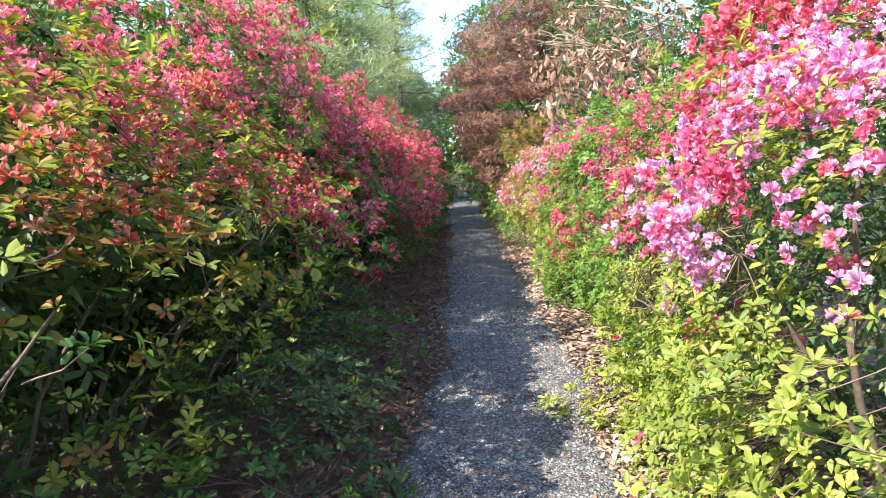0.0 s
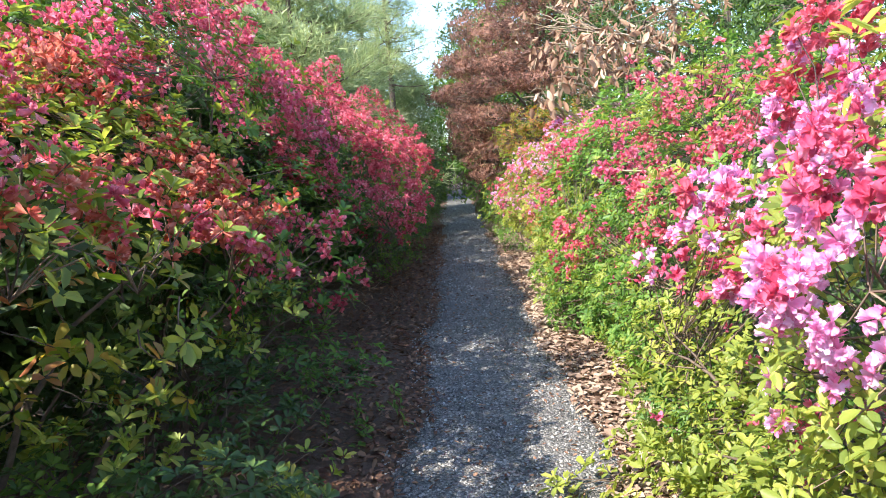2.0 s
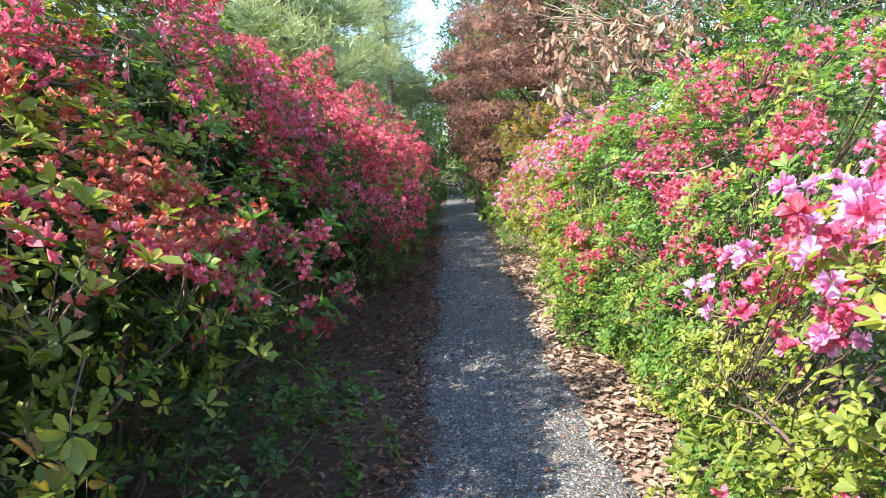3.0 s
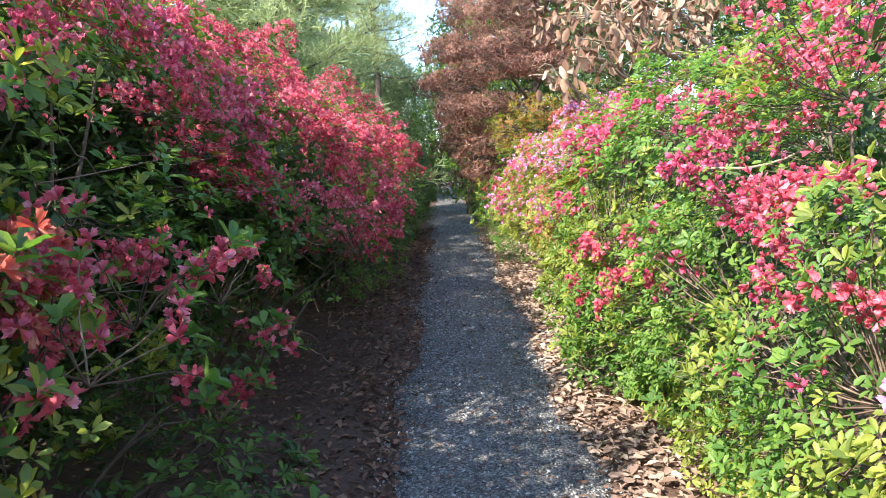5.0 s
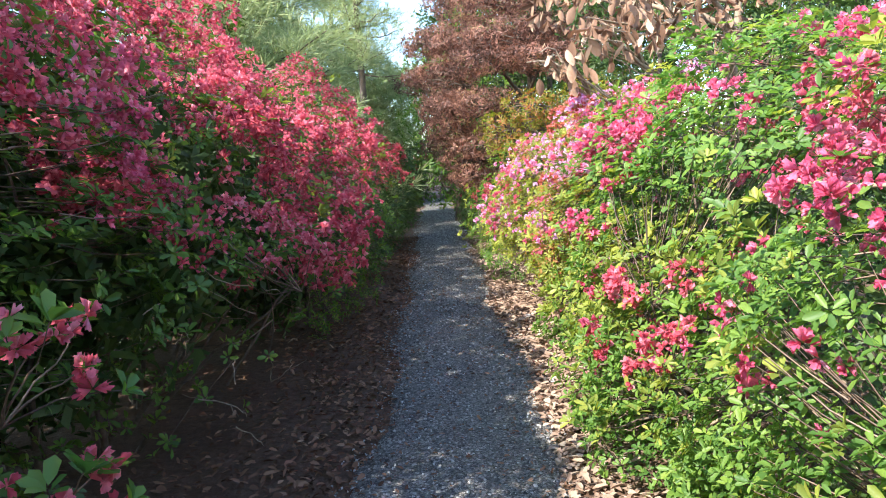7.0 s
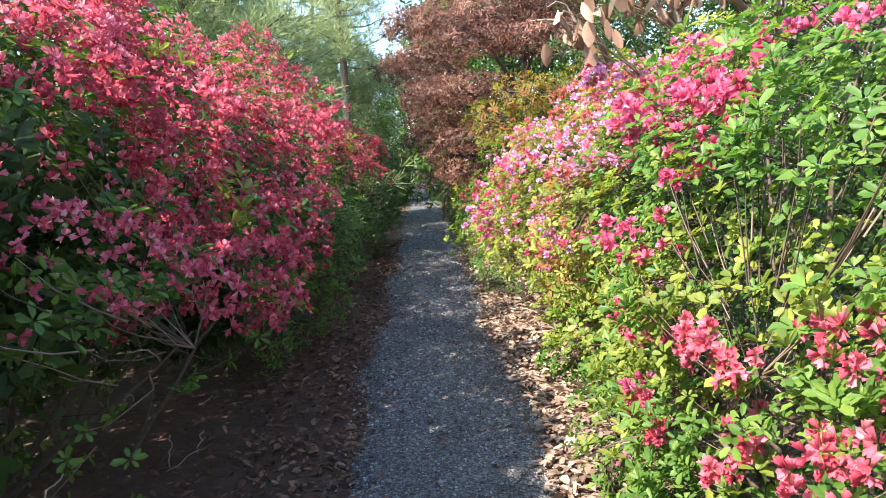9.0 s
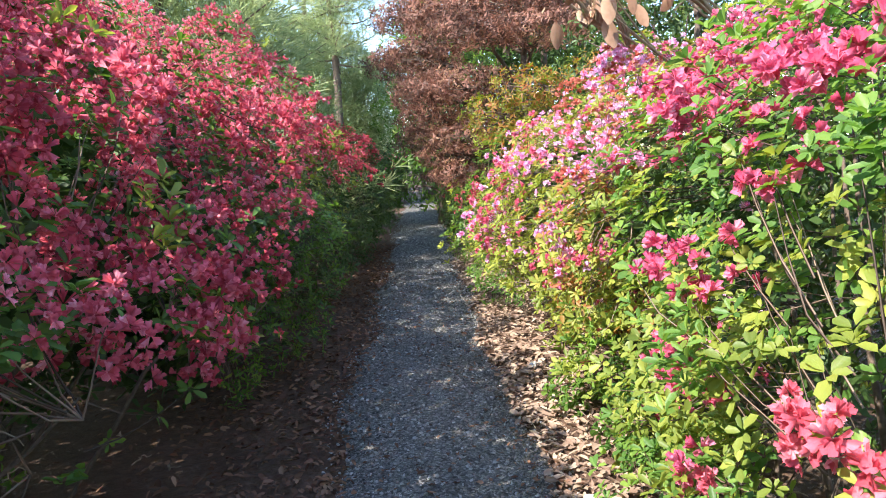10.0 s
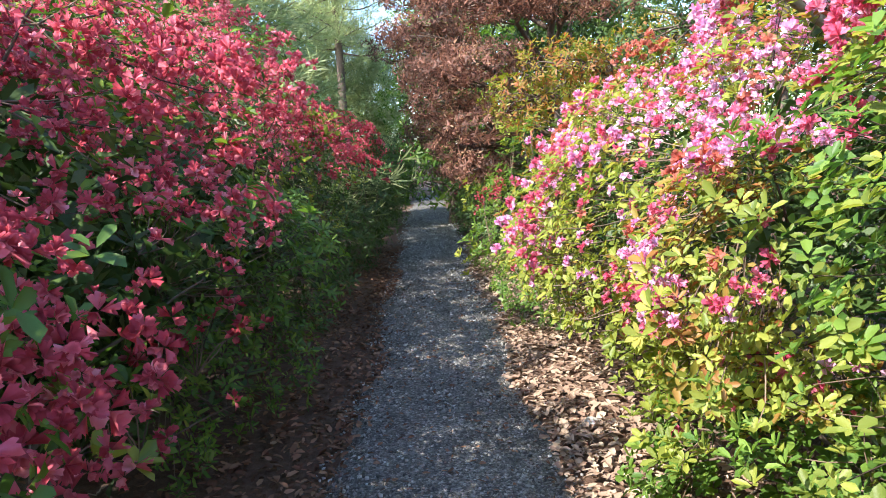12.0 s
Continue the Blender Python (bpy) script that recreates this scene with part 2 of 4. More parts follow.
OPEN_TRUSS = [(n, f, 0.10, 0.23, 0.1) for n, f in ((1, 5), (2, 6), (3, 5), (4, 4), (5, 3))]
RAGGED_TRUSS = [(n, f, 0.082, 0.17, 0.5) for n, f in ((11, 6), (12, 5), (13, 5), (14, 4), (15, 3))]


def trusses_joined(kinds, pos, axis, size):
    a, b = bases(axis)
    cos, fcs, at = [], [], 0
    pick = rng.integers(0, len(kinds), len(pos))
    for v, (tc, tf) in enumerate(kinds):
        i = np.nonzero(pick == v)[0]
        if not len(i):
            continue
        frame3 = np.stack([a[i], b[i], axis[i]], 1)
        co = pos[i][:, None] + np.einsum("vk,nkj->nvj", tc, frame3) * size[i][:, None, None]
        f = tf[None] + (np.arange(len(i)) * len(tc))[:, None, None] + at
        cos.append(co.reshape(-1, 3))
        fcs.append(f.reshape(-1, 4))
        at += len(i) * len(tc)
    return np.concatenate(cos), np.concatenate(fcs)


def tubes(paths, radii, sides=5):
    """Tapered tubes along polylines: paths (n, m, 3), radii (n, m)."""
    n, m, _ = paths.shape
    t = unit(np.gradient(paths, axis=1))
    ref = np.where(np.abs(t[..., 2:3]) > 0.9, np.array([1.0, 0, 0]), np.array([0, 0, 1.0]))
    a = unit(np.cross(t, ref))
    b = np.cross(t, a)
    th = np.arange(sides) * 2 * math.pi / sides
    ring = a[:, :, None] * np.cos(th)[None, None, :, None] + b[:, :, None] * np.sin(th)[None, None, :, None]
    co = (paths[:, :, None] + ring * radii[:, :, None, None]).reshape(-1, 3)
    i, j, k = np.meshgrid(np.arange(n), np.arange(m - 1), np.arange(sides), indexing="ij")
    v = lambda jj, kk: (i * m + jj) * sides + kk % sides
    f = np.stack([v(j, k), v(j, k + 1), v(j + 1, k + 1), v(j + 1, k)], -1).reshape(-1, 4)
    return co, f


def bent(starts, ends, steps, sag, wob):
    """Polylines from starts to ends, bowed by sag and wavering by wob."""
    s = np.linspace(0, 1, steps)[None, :, None]
    p = starts[:, None] * (1 - s) + ends[:, None] * s
    bow = np.sin(s * math.pi)
    p = p + bow * np.array([0, 0, 1.0]) * sag + np.cumsum(rng.normal(0, wob, p.shape), 1) * bow
    return p


def wave(p, scale, seed):
    """Smooth lumps: a sum of turned sine waves."""
    r = np.random.default_rng(seed)
    v = 0
    for k in range(5):
        d = r.normal(size=3)
        d *= scale * (0.7 + 0.25 * k) / np.linalg.norm(d)
        v = v + np.sin(p @ d + r.random() * 6.28)
    return v / 2.6


# ---- ground, path and litter ----


def path_edges(y):
    left = -0.16 - 0.14 * np.clip((4.2 - y) / 3.0, 0, 1) + 0.05 * np.sin(y * 2.1) + 0.03 * np.sin(y * 5.3 + 1)
    right = 0.86 - 0.14 * np.clip((3.0 - y) / 2.0, 0, 1) + 0.04 * np.sin(y * 1.7 + 2) + 0.03 * np.sin(y * 4.7)
    return left, right


def make_ground():
    me = bpy.data.meshes.new("ground")
    xs = np.concatenate([[-600, -60], np.linspace(-6, 6, 61), [60, 600]])
    ys = np.concatenate([[-600, -60], np.linspace(-5, 30, 141), [90, 900]])
    X, Y = np.meshgrid(xs, ys)
    l, r = path_edges(Y)
    off = np.maximum(np.maximum(l - X, X - r), 0)
    near = (np.abs(X) < 5.9) & (Y > -4.9) & (Y < 29.9)
    Z = np.where(near, np.clip(off * 0.25, 0, 0.06) * (0.5 + 0.5 * np.sin(X * 3.1 + Y * 1.3) * np.sin(Y * 2.3 - X)), 0) - 0.012
    co = np.stack([X, Y, Z], -1).reshape(-1, 3)
    w = len(xs)
    i, j = np.meshgrid(np.arange(len(ys) - 1), np.arange(w - 1), indexing="ij")
    f = np.stack([i * w + j, i * w + j + 1, (i + 1) * w + j + 1, (i + 1) * w + j], -1).reshape(-1, 4)
    return tagged(new("ground", mesh_from("ground", co, f, SOIL)), "dark brown soil under the shrubs", "ground", kind="structure")


def make_path():
    ys = np.linspace(-5, 29, 341)
    l, r = path_edges(ys)
    s = np.linspace(0, 1, 9)
    X = l[:, None] * (1 - s) + r[:, None] * s
    Y = np.repeat(ys[:, None], 9, 1)
    Z = 0.006 + 0.012 * np.sin(s * math.pi)[None] + 0.004 * np.sin(X * 7 + Y * 3) * np.sin(s * math.pi)[None]
    Z[:, [0, -1]] = -0.02
    co = np.stack([X, Y, Z], -1).reshape(-1, 3)
    i, j = np.meshgrid(np.arange(len(ys) - 1), np.arange(8), indexing="ij")
    f = np.stack([i * 9 + j, i * 9 + j + 1, (i + 1) * 9 + j + 1, (i + 1) * 9 + j], -1).reshape(-1, 4)
    path = tagged(new("path", mesh_from("path", co, f, GRAVEL)), "narrow path of crushed grey gravel", "path", kind="structure")
    n = 19000
    y = 0.8 + 21 * rng.random(n) ** 1.7
    l, r = path_edges(y)
    u = rng.random(n)
    x = l - 0.05 + (r - l + 0.1) * u
    z = 0.008 + 0.012 * np.sin(np.clip(u, 0, 1) * math.pi)
    size = rng.uniform(0.0035, 0.0095, n) * (1 + 0.04 * y)
    tet = unit(np.array([[1, 1, 0.7], [-1, 1, 0.9], [-1, -1, 0.7], [1, -1, 1.0], [0.9, 1, -1], [-1, 0.8, -1], [-1, -1, -1], [0.8, -1, -1.0]]))
    sc = rng.uniform(0.5, 1.25, (n, 1, 3)) * np.array([1, 1, 0.7])
    ang = rng.random(n) * 6.28
    c, s2 = np.cos(ang)[:, None], np.sin(ang)[:, None]
    v = (tet[None] + rng.normal(0, 0.16, (n, 8, 3))) * sc * size[:, None, None]
    v = np.stack([v[..., 0] * c - v[..., 1] * s2, v[..., 0] * s2 + v[..., 1] * c, v[..., 2]], -1)
    co = v + np.stack([x, y, z], -1)[:, None]
    q = np.array([[0, 1, 2, 3], [0, 4, 5, 1], [1, 5, 6, 2], [2, 6, 7, 3], [3, 7, 4, 0]])
    f = (q[None] + (np.arange(n) * 8)[:, None, None]).reshape(-1, 4)
    st = new("gravel", mesh_from("gravel", co.reshape(-1, 3), f, STONE))
    tagged(st, "loose grey gravel stones on the path", "gravel", kind="stuff")


def litter_leaves(x, y, z, lo, hi):
    n = len(x)
    ang = rng.random(n) * 6.28
    along = unit(np.stack([np.cos(ang), np.sin(ang), rng.normal(0, 0.2, n)], -1))
    normal = unit(np.stack([rng.normal(0, 0.35, n), rng.normal(0, 0.35, n), np.ones(n)], -1))
    size = rng.uniform(lo, hi, n)
    return leaves(np.stack([x, y, z], -1), along, normal, size, size * rng.uniform(0.16, 0.34, n), droop=rng.normal(0.1, 0.22, (n, 1, 1)))


def make_litter():
    n = 27000
    y = -1.5 + 17 * rng.random(n) ** 1.15
    l, r = path_edges(y)
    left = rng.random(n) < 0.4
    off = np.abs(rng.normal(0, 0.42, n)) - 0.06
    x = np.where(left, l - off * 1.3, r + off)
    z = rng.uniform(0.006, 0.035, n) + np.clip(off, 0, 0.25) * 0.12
    # tan litter on the right; the left gets a colour darkened for shade
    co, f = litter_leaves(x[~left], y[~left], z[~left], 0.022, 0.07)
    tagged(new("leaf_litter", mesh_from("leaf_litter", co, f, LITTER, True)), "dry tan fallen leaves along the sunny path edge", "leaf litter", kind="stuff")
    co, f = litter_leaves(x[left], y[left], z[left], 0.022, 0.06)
    tagged(new("leaf_litter", mesh_from("leaf_litter", co, f, LITTER_SHADED)), "brown fallen leaves under the left azaleas, coloured darker for the shade", "leaf litter", kind="stuff")
    k = 3200
    y = 0.5 + 12 * rng.random(k)
    l, r = path_edges(y)
    u = rng.beta(0.5, 0.5, k)
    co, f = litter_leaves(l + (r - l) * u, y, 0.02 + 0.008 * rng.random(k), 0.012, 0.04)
    tagged(new("leaf_fragments", mesh_from("leaf_fragments", co, f, LITTER_SHADED)), "small bits of dead leaf strewn on the gravel", "leaf litter", kind="stuff")


def make_stone(x, y, r, seed):
    bm = bmesh.new()
    bmesh.ops.create_icosphere(bm, subdivisions=2, radius=r)
    for v in bm.verts:
        v.co *= 1 + 0.35 * noise.noise(v.co * (1.3 / r) + Vector((seed, 0, 0)))
        v.co.z = v.co.z * 0.6 + r * 0.25
    me = bpy.data.meshes.new("stone")
    bm.to_mesh(me)
    bm.free()
    me.materials.append(PALE_STONE)
    ob = tagged(new("stone", me), "small pale stone lying among dry leaves", "stone", "stones beside the path")
    ob.location = (x, y, 0.02)


for x, y, r, sd in ((1.28, 3.50, 0.05, 1), (1.12, 2.75, 0.045, 2), (1.22, 2.95, 0.035, 3), (1.04, 8.35, 0.04, 4), (0.96, 6.6, 0.03, 5)):
    make_stone(x, y, r, sd)

# ---- azaleas ----


class Hedge:
    """The outer skin of one shrub: a profile of (height, distance from the path's middle) swept along the path, with rounded ends and lumps."""

    def __init__(self, side, y0, y1, profile, seed, lump=0.11, ends=0.16, dip=0.10):
        self.side, self.y0, self.y1, self.seed, self.lump, self.ends, self.dip = side, y0, y1, seed, lump, ends, dip
        p = np.array(profile, float)
        self.z, self.u = p[:, 0], p[:, 1]
        seg = np.hypot(np.diff(self.z), np.diff(self.u))
        self.s = np.concatenate([[0], np.cumsum(seg)])
        self.area = self.s[-1] * (y1 - y0)
        # cushions of growth that stand proud of the skin
        r = np.random.default_rng(seed + 100)
        k = max(6, int(self.area * 3.2))
        self.pads = np.zeros((0, 3))
        self.pad_r = r.uniform(0.16, 0.38, k)
        self.pad_bloom = r.random(k)
        self.pads = self.skin(r.uniform(y0, y1, k), r.uniform(0.02, 0.85, k) * self.s[-1])[0]

    def cushion(self, p, which=None):
        """How far inside a cushion each point lies, 0 to 1."""
        c, r = (self.pads, self.pad_r) if which is None else (self.pads[which], self.pad_r[which])
        best = np.zeros(len(p))
        for q, rad in zip(c, r):
            best = np.maximum(best, np.exp(-((((p - q) / np.array([1, 1, 0.72])) ** 2).sum(-1) / rad ** 2) ** 1.5))
        return best

    def skin(self, y, s):
        z, u = np.interp(s, self.s, self.z), np.interp(s, self.s, self.u)
        dz, du = np.interp(s + 0.08, self.s, self.z) - np.interp(s - 0.08, self.s, self.z), np.interp(s + 0.08, self.s, self.u) - np.interp(s - 0.08, self.s, self.u)
        nu, nz = -dz, du
        k = np.maximum(np.hypot(nu, nz), 1e-6)
        nu, nz = nu / k, nz / k
        v = (y - (self.y0 + self.y1) / 2) / ((self.y1 - self.y0) / 2)
        cut = self.ends * np.abs(v) ** 3
        q = np.stack([u * 1.0, y, z], -1)
        d = self.lump * wave(q, 5.5, self.seed) + 0.6 * self.lump * wave(q * np.array([1, 1, 1.8]), 12.0, self.seed + 1) - cut
        if len(self.pads):
            d = d + 0.19 * self.cushion(np.stack([self.side * (u + nu * d), y, z + nz * d], -1)) - 0.07
        u2 = u + nu * d
        z2 = z * (1 - self.dip * np.abs(v) ** 4) + nz * d
        pos = np.stack([self.side * u2, y, np.maximum(z2, 0.04)], -1)
        nrm = np.stack([self.side * nu, v ** 3 * 0.8, nz], -1)
        return pos, unit(nrm)

    def sample(self, n):
        y = rng.uniform(self.y0, self.y1, n)
        s = self.s[-1] * rng.random(n) ** 1.35
        pos, nrm = self.skin(y, s)
        return pos, nrm


def bloom_amount(h, pos, blooms, patches, seed, scatter):
    zlo, zhi, amount = blooms
    z = pos[:, 2]
    d = np.clip((z - zlo) / 0.3, 0, 1) * np.clip((zhi - z) / 0.25, 0, 1) 
    tier = 0.8 * wave(pos * np.array([1, 1, 2.6]), 4.2, seed + 5) + 0.5 * wave(pos, 14.0, seed + 6)
    tufts = np.clip(0.5 + 2.6 * (tier - 0.95 * (1 - 1.55 * amount)), 0, 1)
    loose = np.clip(0.35 + 1.3 * wave(pos, 6.0, seed + 7) + 1.3 * wave(pos, 17.0, seed + 8), 0, 1) * amount * scatter
    d = d * np.maximum(loose, tufts * (0.35 + 0.65 * np.clip(2 * h.cushion(pos), 0, 1)))
    for py, pz, pr in patches:
        d = np.maximum(d, 0.95 * np.exp(-(((pos[:, 1] - py) / pr) ** 2 + ((z - pz) / (pr * 0.75)) ** 2) ** 2))
    return np.clip(d, 0, 1)


def azalea(side, y0, y1, profile, label, leaf_mat, leaf_len, petal_mats, blooms, patches=(), seed=1, density=600, truss=0.047, low=0.5, singles=260, second_leaf=None, deep=0.3, lump=0.13, ends=0.16, kinds=RAGGED_TRUSS, flowers=900, inner=75, broad=0.245, low_top=0.95, sprays=10, spray_mat=None, scatter=0.22, spray_low=0.9):
    h = Hedge(side, y0, y1, profile, seed, lump, ends)
    base = np.array([side * (np.interp(0.5, h.z[:4], h.u[:4]) + 0.7), (y0 + y1) / 2, 0.0])
    shrub = thing("azalea_shrub", base, label, "shrub", "azaleas along the path")
    # stems from the base up into the crown
    k = 14
    tip, nrm = h.sample(k * 4)
    keep = tip[:, 2] > 0.3 * h.z.max()
    tip, nrm = tip[keep][:k], nrm[keep][:k]
    k = len(tip)
    tip = tip - nrm * 0.12
    root = np.stack([side * (np.abs(tip[:, 0]) * 0.3 + abs(base[0]) * 0.75) + rng.normal(0, 0.12, k), base[1] + (tip[:, 1] - base[1]) * 0.6 + rng.normal(0, 0.1, k), np.full(k, -0.03)], -1)
    ways = bent(root, tip, 9, 0.12, 0.02)
    for i in range(k):
        rad = np.linspace(rng.uniform(0.011, 0.02), 0.003, 9)[None]
        co, f = tubes(ways[i:i + 1] - base, rad, 6)
        part_mesh("stem", mesh_from("stem", co, f, BARK), shrub)
    # leafy shoots
    n = int(h.area * density)
    pos, nrm = h.sample(n)
    thin = np.where(pos[:, 2] + 0.25 * wave(pos, 4.0, seed + 3) < low_top, low, 1.0)
    amount = bloom_amount(h, pos, blooms, patches, seed, scatter)
    thin = np.maximum(thin, 0.7 * amount)
    depth = rng.random(n) ** 2.2 * deep - 0.03
    keep = rng.random(n) < thin * np.where(np.abs(pos[:, 0]) > 2.3, 0.3, 1.0) * np.where(depth < 0.08, 1 - 0.55 * amount, 1.0) * np.clip(0.1 + 1.0 * h.cushion(pos) + 0.4 * wave(pos, 10.0, seed + 9) + 0.4 * wave(pos, 25.0, seed + 8), 0.05, 1)
    pos, nrm, depth = pos[keep], nrm[keep], depth[keep]
    pos = pos - nrm * depth[:, None]
    axis = unit(nrm * 0.65 + np.array([0, 0, 0.7]) + rng.normal(0, 0.33, pos.shape))
    far = np.clip((y0 + y1) / 2 - 8, 0, 12) / 12
    count = 6 if far < 0.3 else 5
    two = np.zeros(len(pos), bool) if second_leaf is None else wave(pos, 4.0, seed + 21) + rng.normal(0, 0.35, len(pos)) > 0.15
    for which, mat in ((~two, leaf_mat), (two, second_leaf)):
        if which.any():
            co, f = whorls(pos[which] - base, axis[which], count, leaf_len * (1 + 0.35 * far), ratio=broad, plain=far > 0.1)
            part_mesh("foliage", mesh_from("foliage", co, f, mat, True), shrub, kind="stuff")
    # bright new shoots standing proud in sprays
    if sprays and far < 0.3:
        c, cn = h.sample(sprays * 3)
        ok = (c[:, 2] > spray_low if low < 0.5 else c[:, 2] > 0.3) & (np.abs(c[:, 0]) < 1.9)
        c, cn = c[ok][:sprays], cn[ok][:sprays]
        m = 11
        out = unit(cn * 0.6 + np.array([0, 0, 0.7]))
        sp = np.repeat(c + cn * 0.03, m, 0) + rng.normal(0, 0.055, (len(c) * m, 3)) + np.repeat(out, m, 0) * rng.uniform(0, 0.06, (len(c) * m, 1))
        ax = unit(np.repeat(out, m, 0) + rng.normal(0, 0.3, sp.shape))
        co, f = whorls(sp - base, ax, 6, leaf_len * 1.05, 0.23, (0.5, 1.25))
        part_mesh("shoot_spray", mesh_from("shoot_spray", co, f, spray_mat or LEAF_LIGHT, True), shrub, "bright yellow-green new shoots", kind="stuff")
    # growth inside the crown, in a darker green that deepens its shade
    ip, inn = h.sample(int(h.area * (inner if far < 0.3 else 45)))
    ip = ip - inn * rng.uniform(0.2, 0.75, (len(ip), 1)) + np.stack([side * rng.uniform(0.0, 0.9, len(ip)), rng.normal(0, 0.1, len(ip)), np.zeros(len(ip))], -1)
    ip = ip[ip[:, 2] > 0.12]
    # bigger leaves on the left hold back more sun
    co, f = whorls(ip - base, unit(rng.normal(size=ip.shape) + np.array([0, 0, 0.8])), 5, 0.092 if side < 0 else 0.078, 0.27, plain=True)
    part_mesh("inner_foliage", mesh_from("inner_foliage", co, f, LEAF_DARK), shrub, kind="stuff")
    # twigs under the shoots
    some = rng.random(len(pos)) < ((0.22 if side < 0 else 0.26) if far < 0.3 else 0.05)
    e, ax = pos[some] - axis[some] * 0.01, axis[some]
    allp = ways[:, 3:].reshape(-1, 3)
    near = allp[np.argmin(((e[:, None] - allp[None]) ** 2).sum(-1) + rng.random((len(e), len(allp))) * 0.08, 1)]
    start = e + np.clip(0.32 / np.maximum(np.linalg.norm(near - e, axis=1), 0.05), 0, 1)[:, None] * (near - e) - np.array([0, 0, 0.05])
    co, f = tubes(bent(start, e, 4, -0.015, 0.008) - base, np.repeat(np.array([[0.0032, 0.0026, 0.002, 0.0012]]), len(e), 0), 3)
    part_mesh("twig_spray", mesh_from("twig_spray", co, f, TWIG), shrub, kind="stuff")
    # blossom clusters
    n = int(h.area * flowers * 0.7 * (1 - 0.5 * far))
    pos, nrm = h.sample(n)
    amount = bloom_amount(h, pos, blooms, patches, seed, scatter)
    keep = (rng.random(n) < amount * 0.9) & (np.abs(pos[:, 0]) < 2.3)
    pos, nrm = pos[keep], nrm[keep]
    if not len(pos):
        return shrub
    pos = pos + nrm * rng.uniform(-0.05, 0.05, len(pos))[:, None] - base
    axis = unit(nrm * 0.8 + np.array([0, 0, 0.35]) + rng.normal(0, 0.3, pos.shape))
    size = 1.32 * truss * rng.uniform(0.65, 1.25, len(pos)) * (1 + 0.25 * far)
    tint = np.clip(((wave(pos + base, 3.2, seed + 31) + rng.normal(0, 0.25, len(pos)) + 1) / 2) * len(petal_mats), 0, len(petal_mats) - 1).astype(int)
    near_path = np.argsort(np.abs(pos[:, 0] + base[0]) + 0.15 * rng.random(len(pos)))
    single = np.zeros(len(pos), bool)
    single[near_path[:singles]] = True
    meshes = {}
    a, b = bases(axis)
    for i in np.nonzero(single)[0]:
        key = (int(rng.integers(0, len(kinds))), tint[i])
        if key not in meshes:
            tc, tf = truss_shape(*kinds[key[0]])
            meshes[key] = mesh_from("bloom", tc, tf, petal_mats[key[1]], True)
        ob = part_mesh("bloom", meshes[key], shrub)
        m = Matrix(np.stack([a[i], b[i], axis[i]], 1).tolist()).to_4x4()
        ob.matrix_basis = Matrix.Translation(pos[i].tolist()) @ m @ Matrix.Scale(float(size[i]), 4)
    for v, mat in enumerate(petal_mats):
        rest = ~single & (tint == v)
        if rest.any():
            co, f = trusses_joined([truss_shape(*k, lean=not (side > 0 and y0 == 0.2)) for k in (kinds if y0 < 7 else kinds[-2:])], pos[rest], axis[rest], size[rest])
            part_mesh("blossoms", mesh_from("blossoms", co, f, mat, True), shrub, kind="stuff")
    return shrub


# ---- trees ----


def lobes_points(lobes, n):
    """Points and outward directions on a set of ellipsoid clumps: (x, y, z, rx, ry, rz)."""
    lob = np.array(lobes, float)
    area = lob[:, 3] * lob[:, 4] + lob[:, 4] * lob[:, 5] + lob[:, 3] * lob[:, 5]
    i = rng.choice(len(lob), n, p=area / area.sum())
    d = unit(rng.normal(size=(n, 3)))
    r = 1 - 0.45 * rng.random(n) ** 2 + 0.12 * wave(d + lob[i, :3], 5.0, 3)
    return lob[i, :3] + d * lob[i, 3:] * r[:, None], d


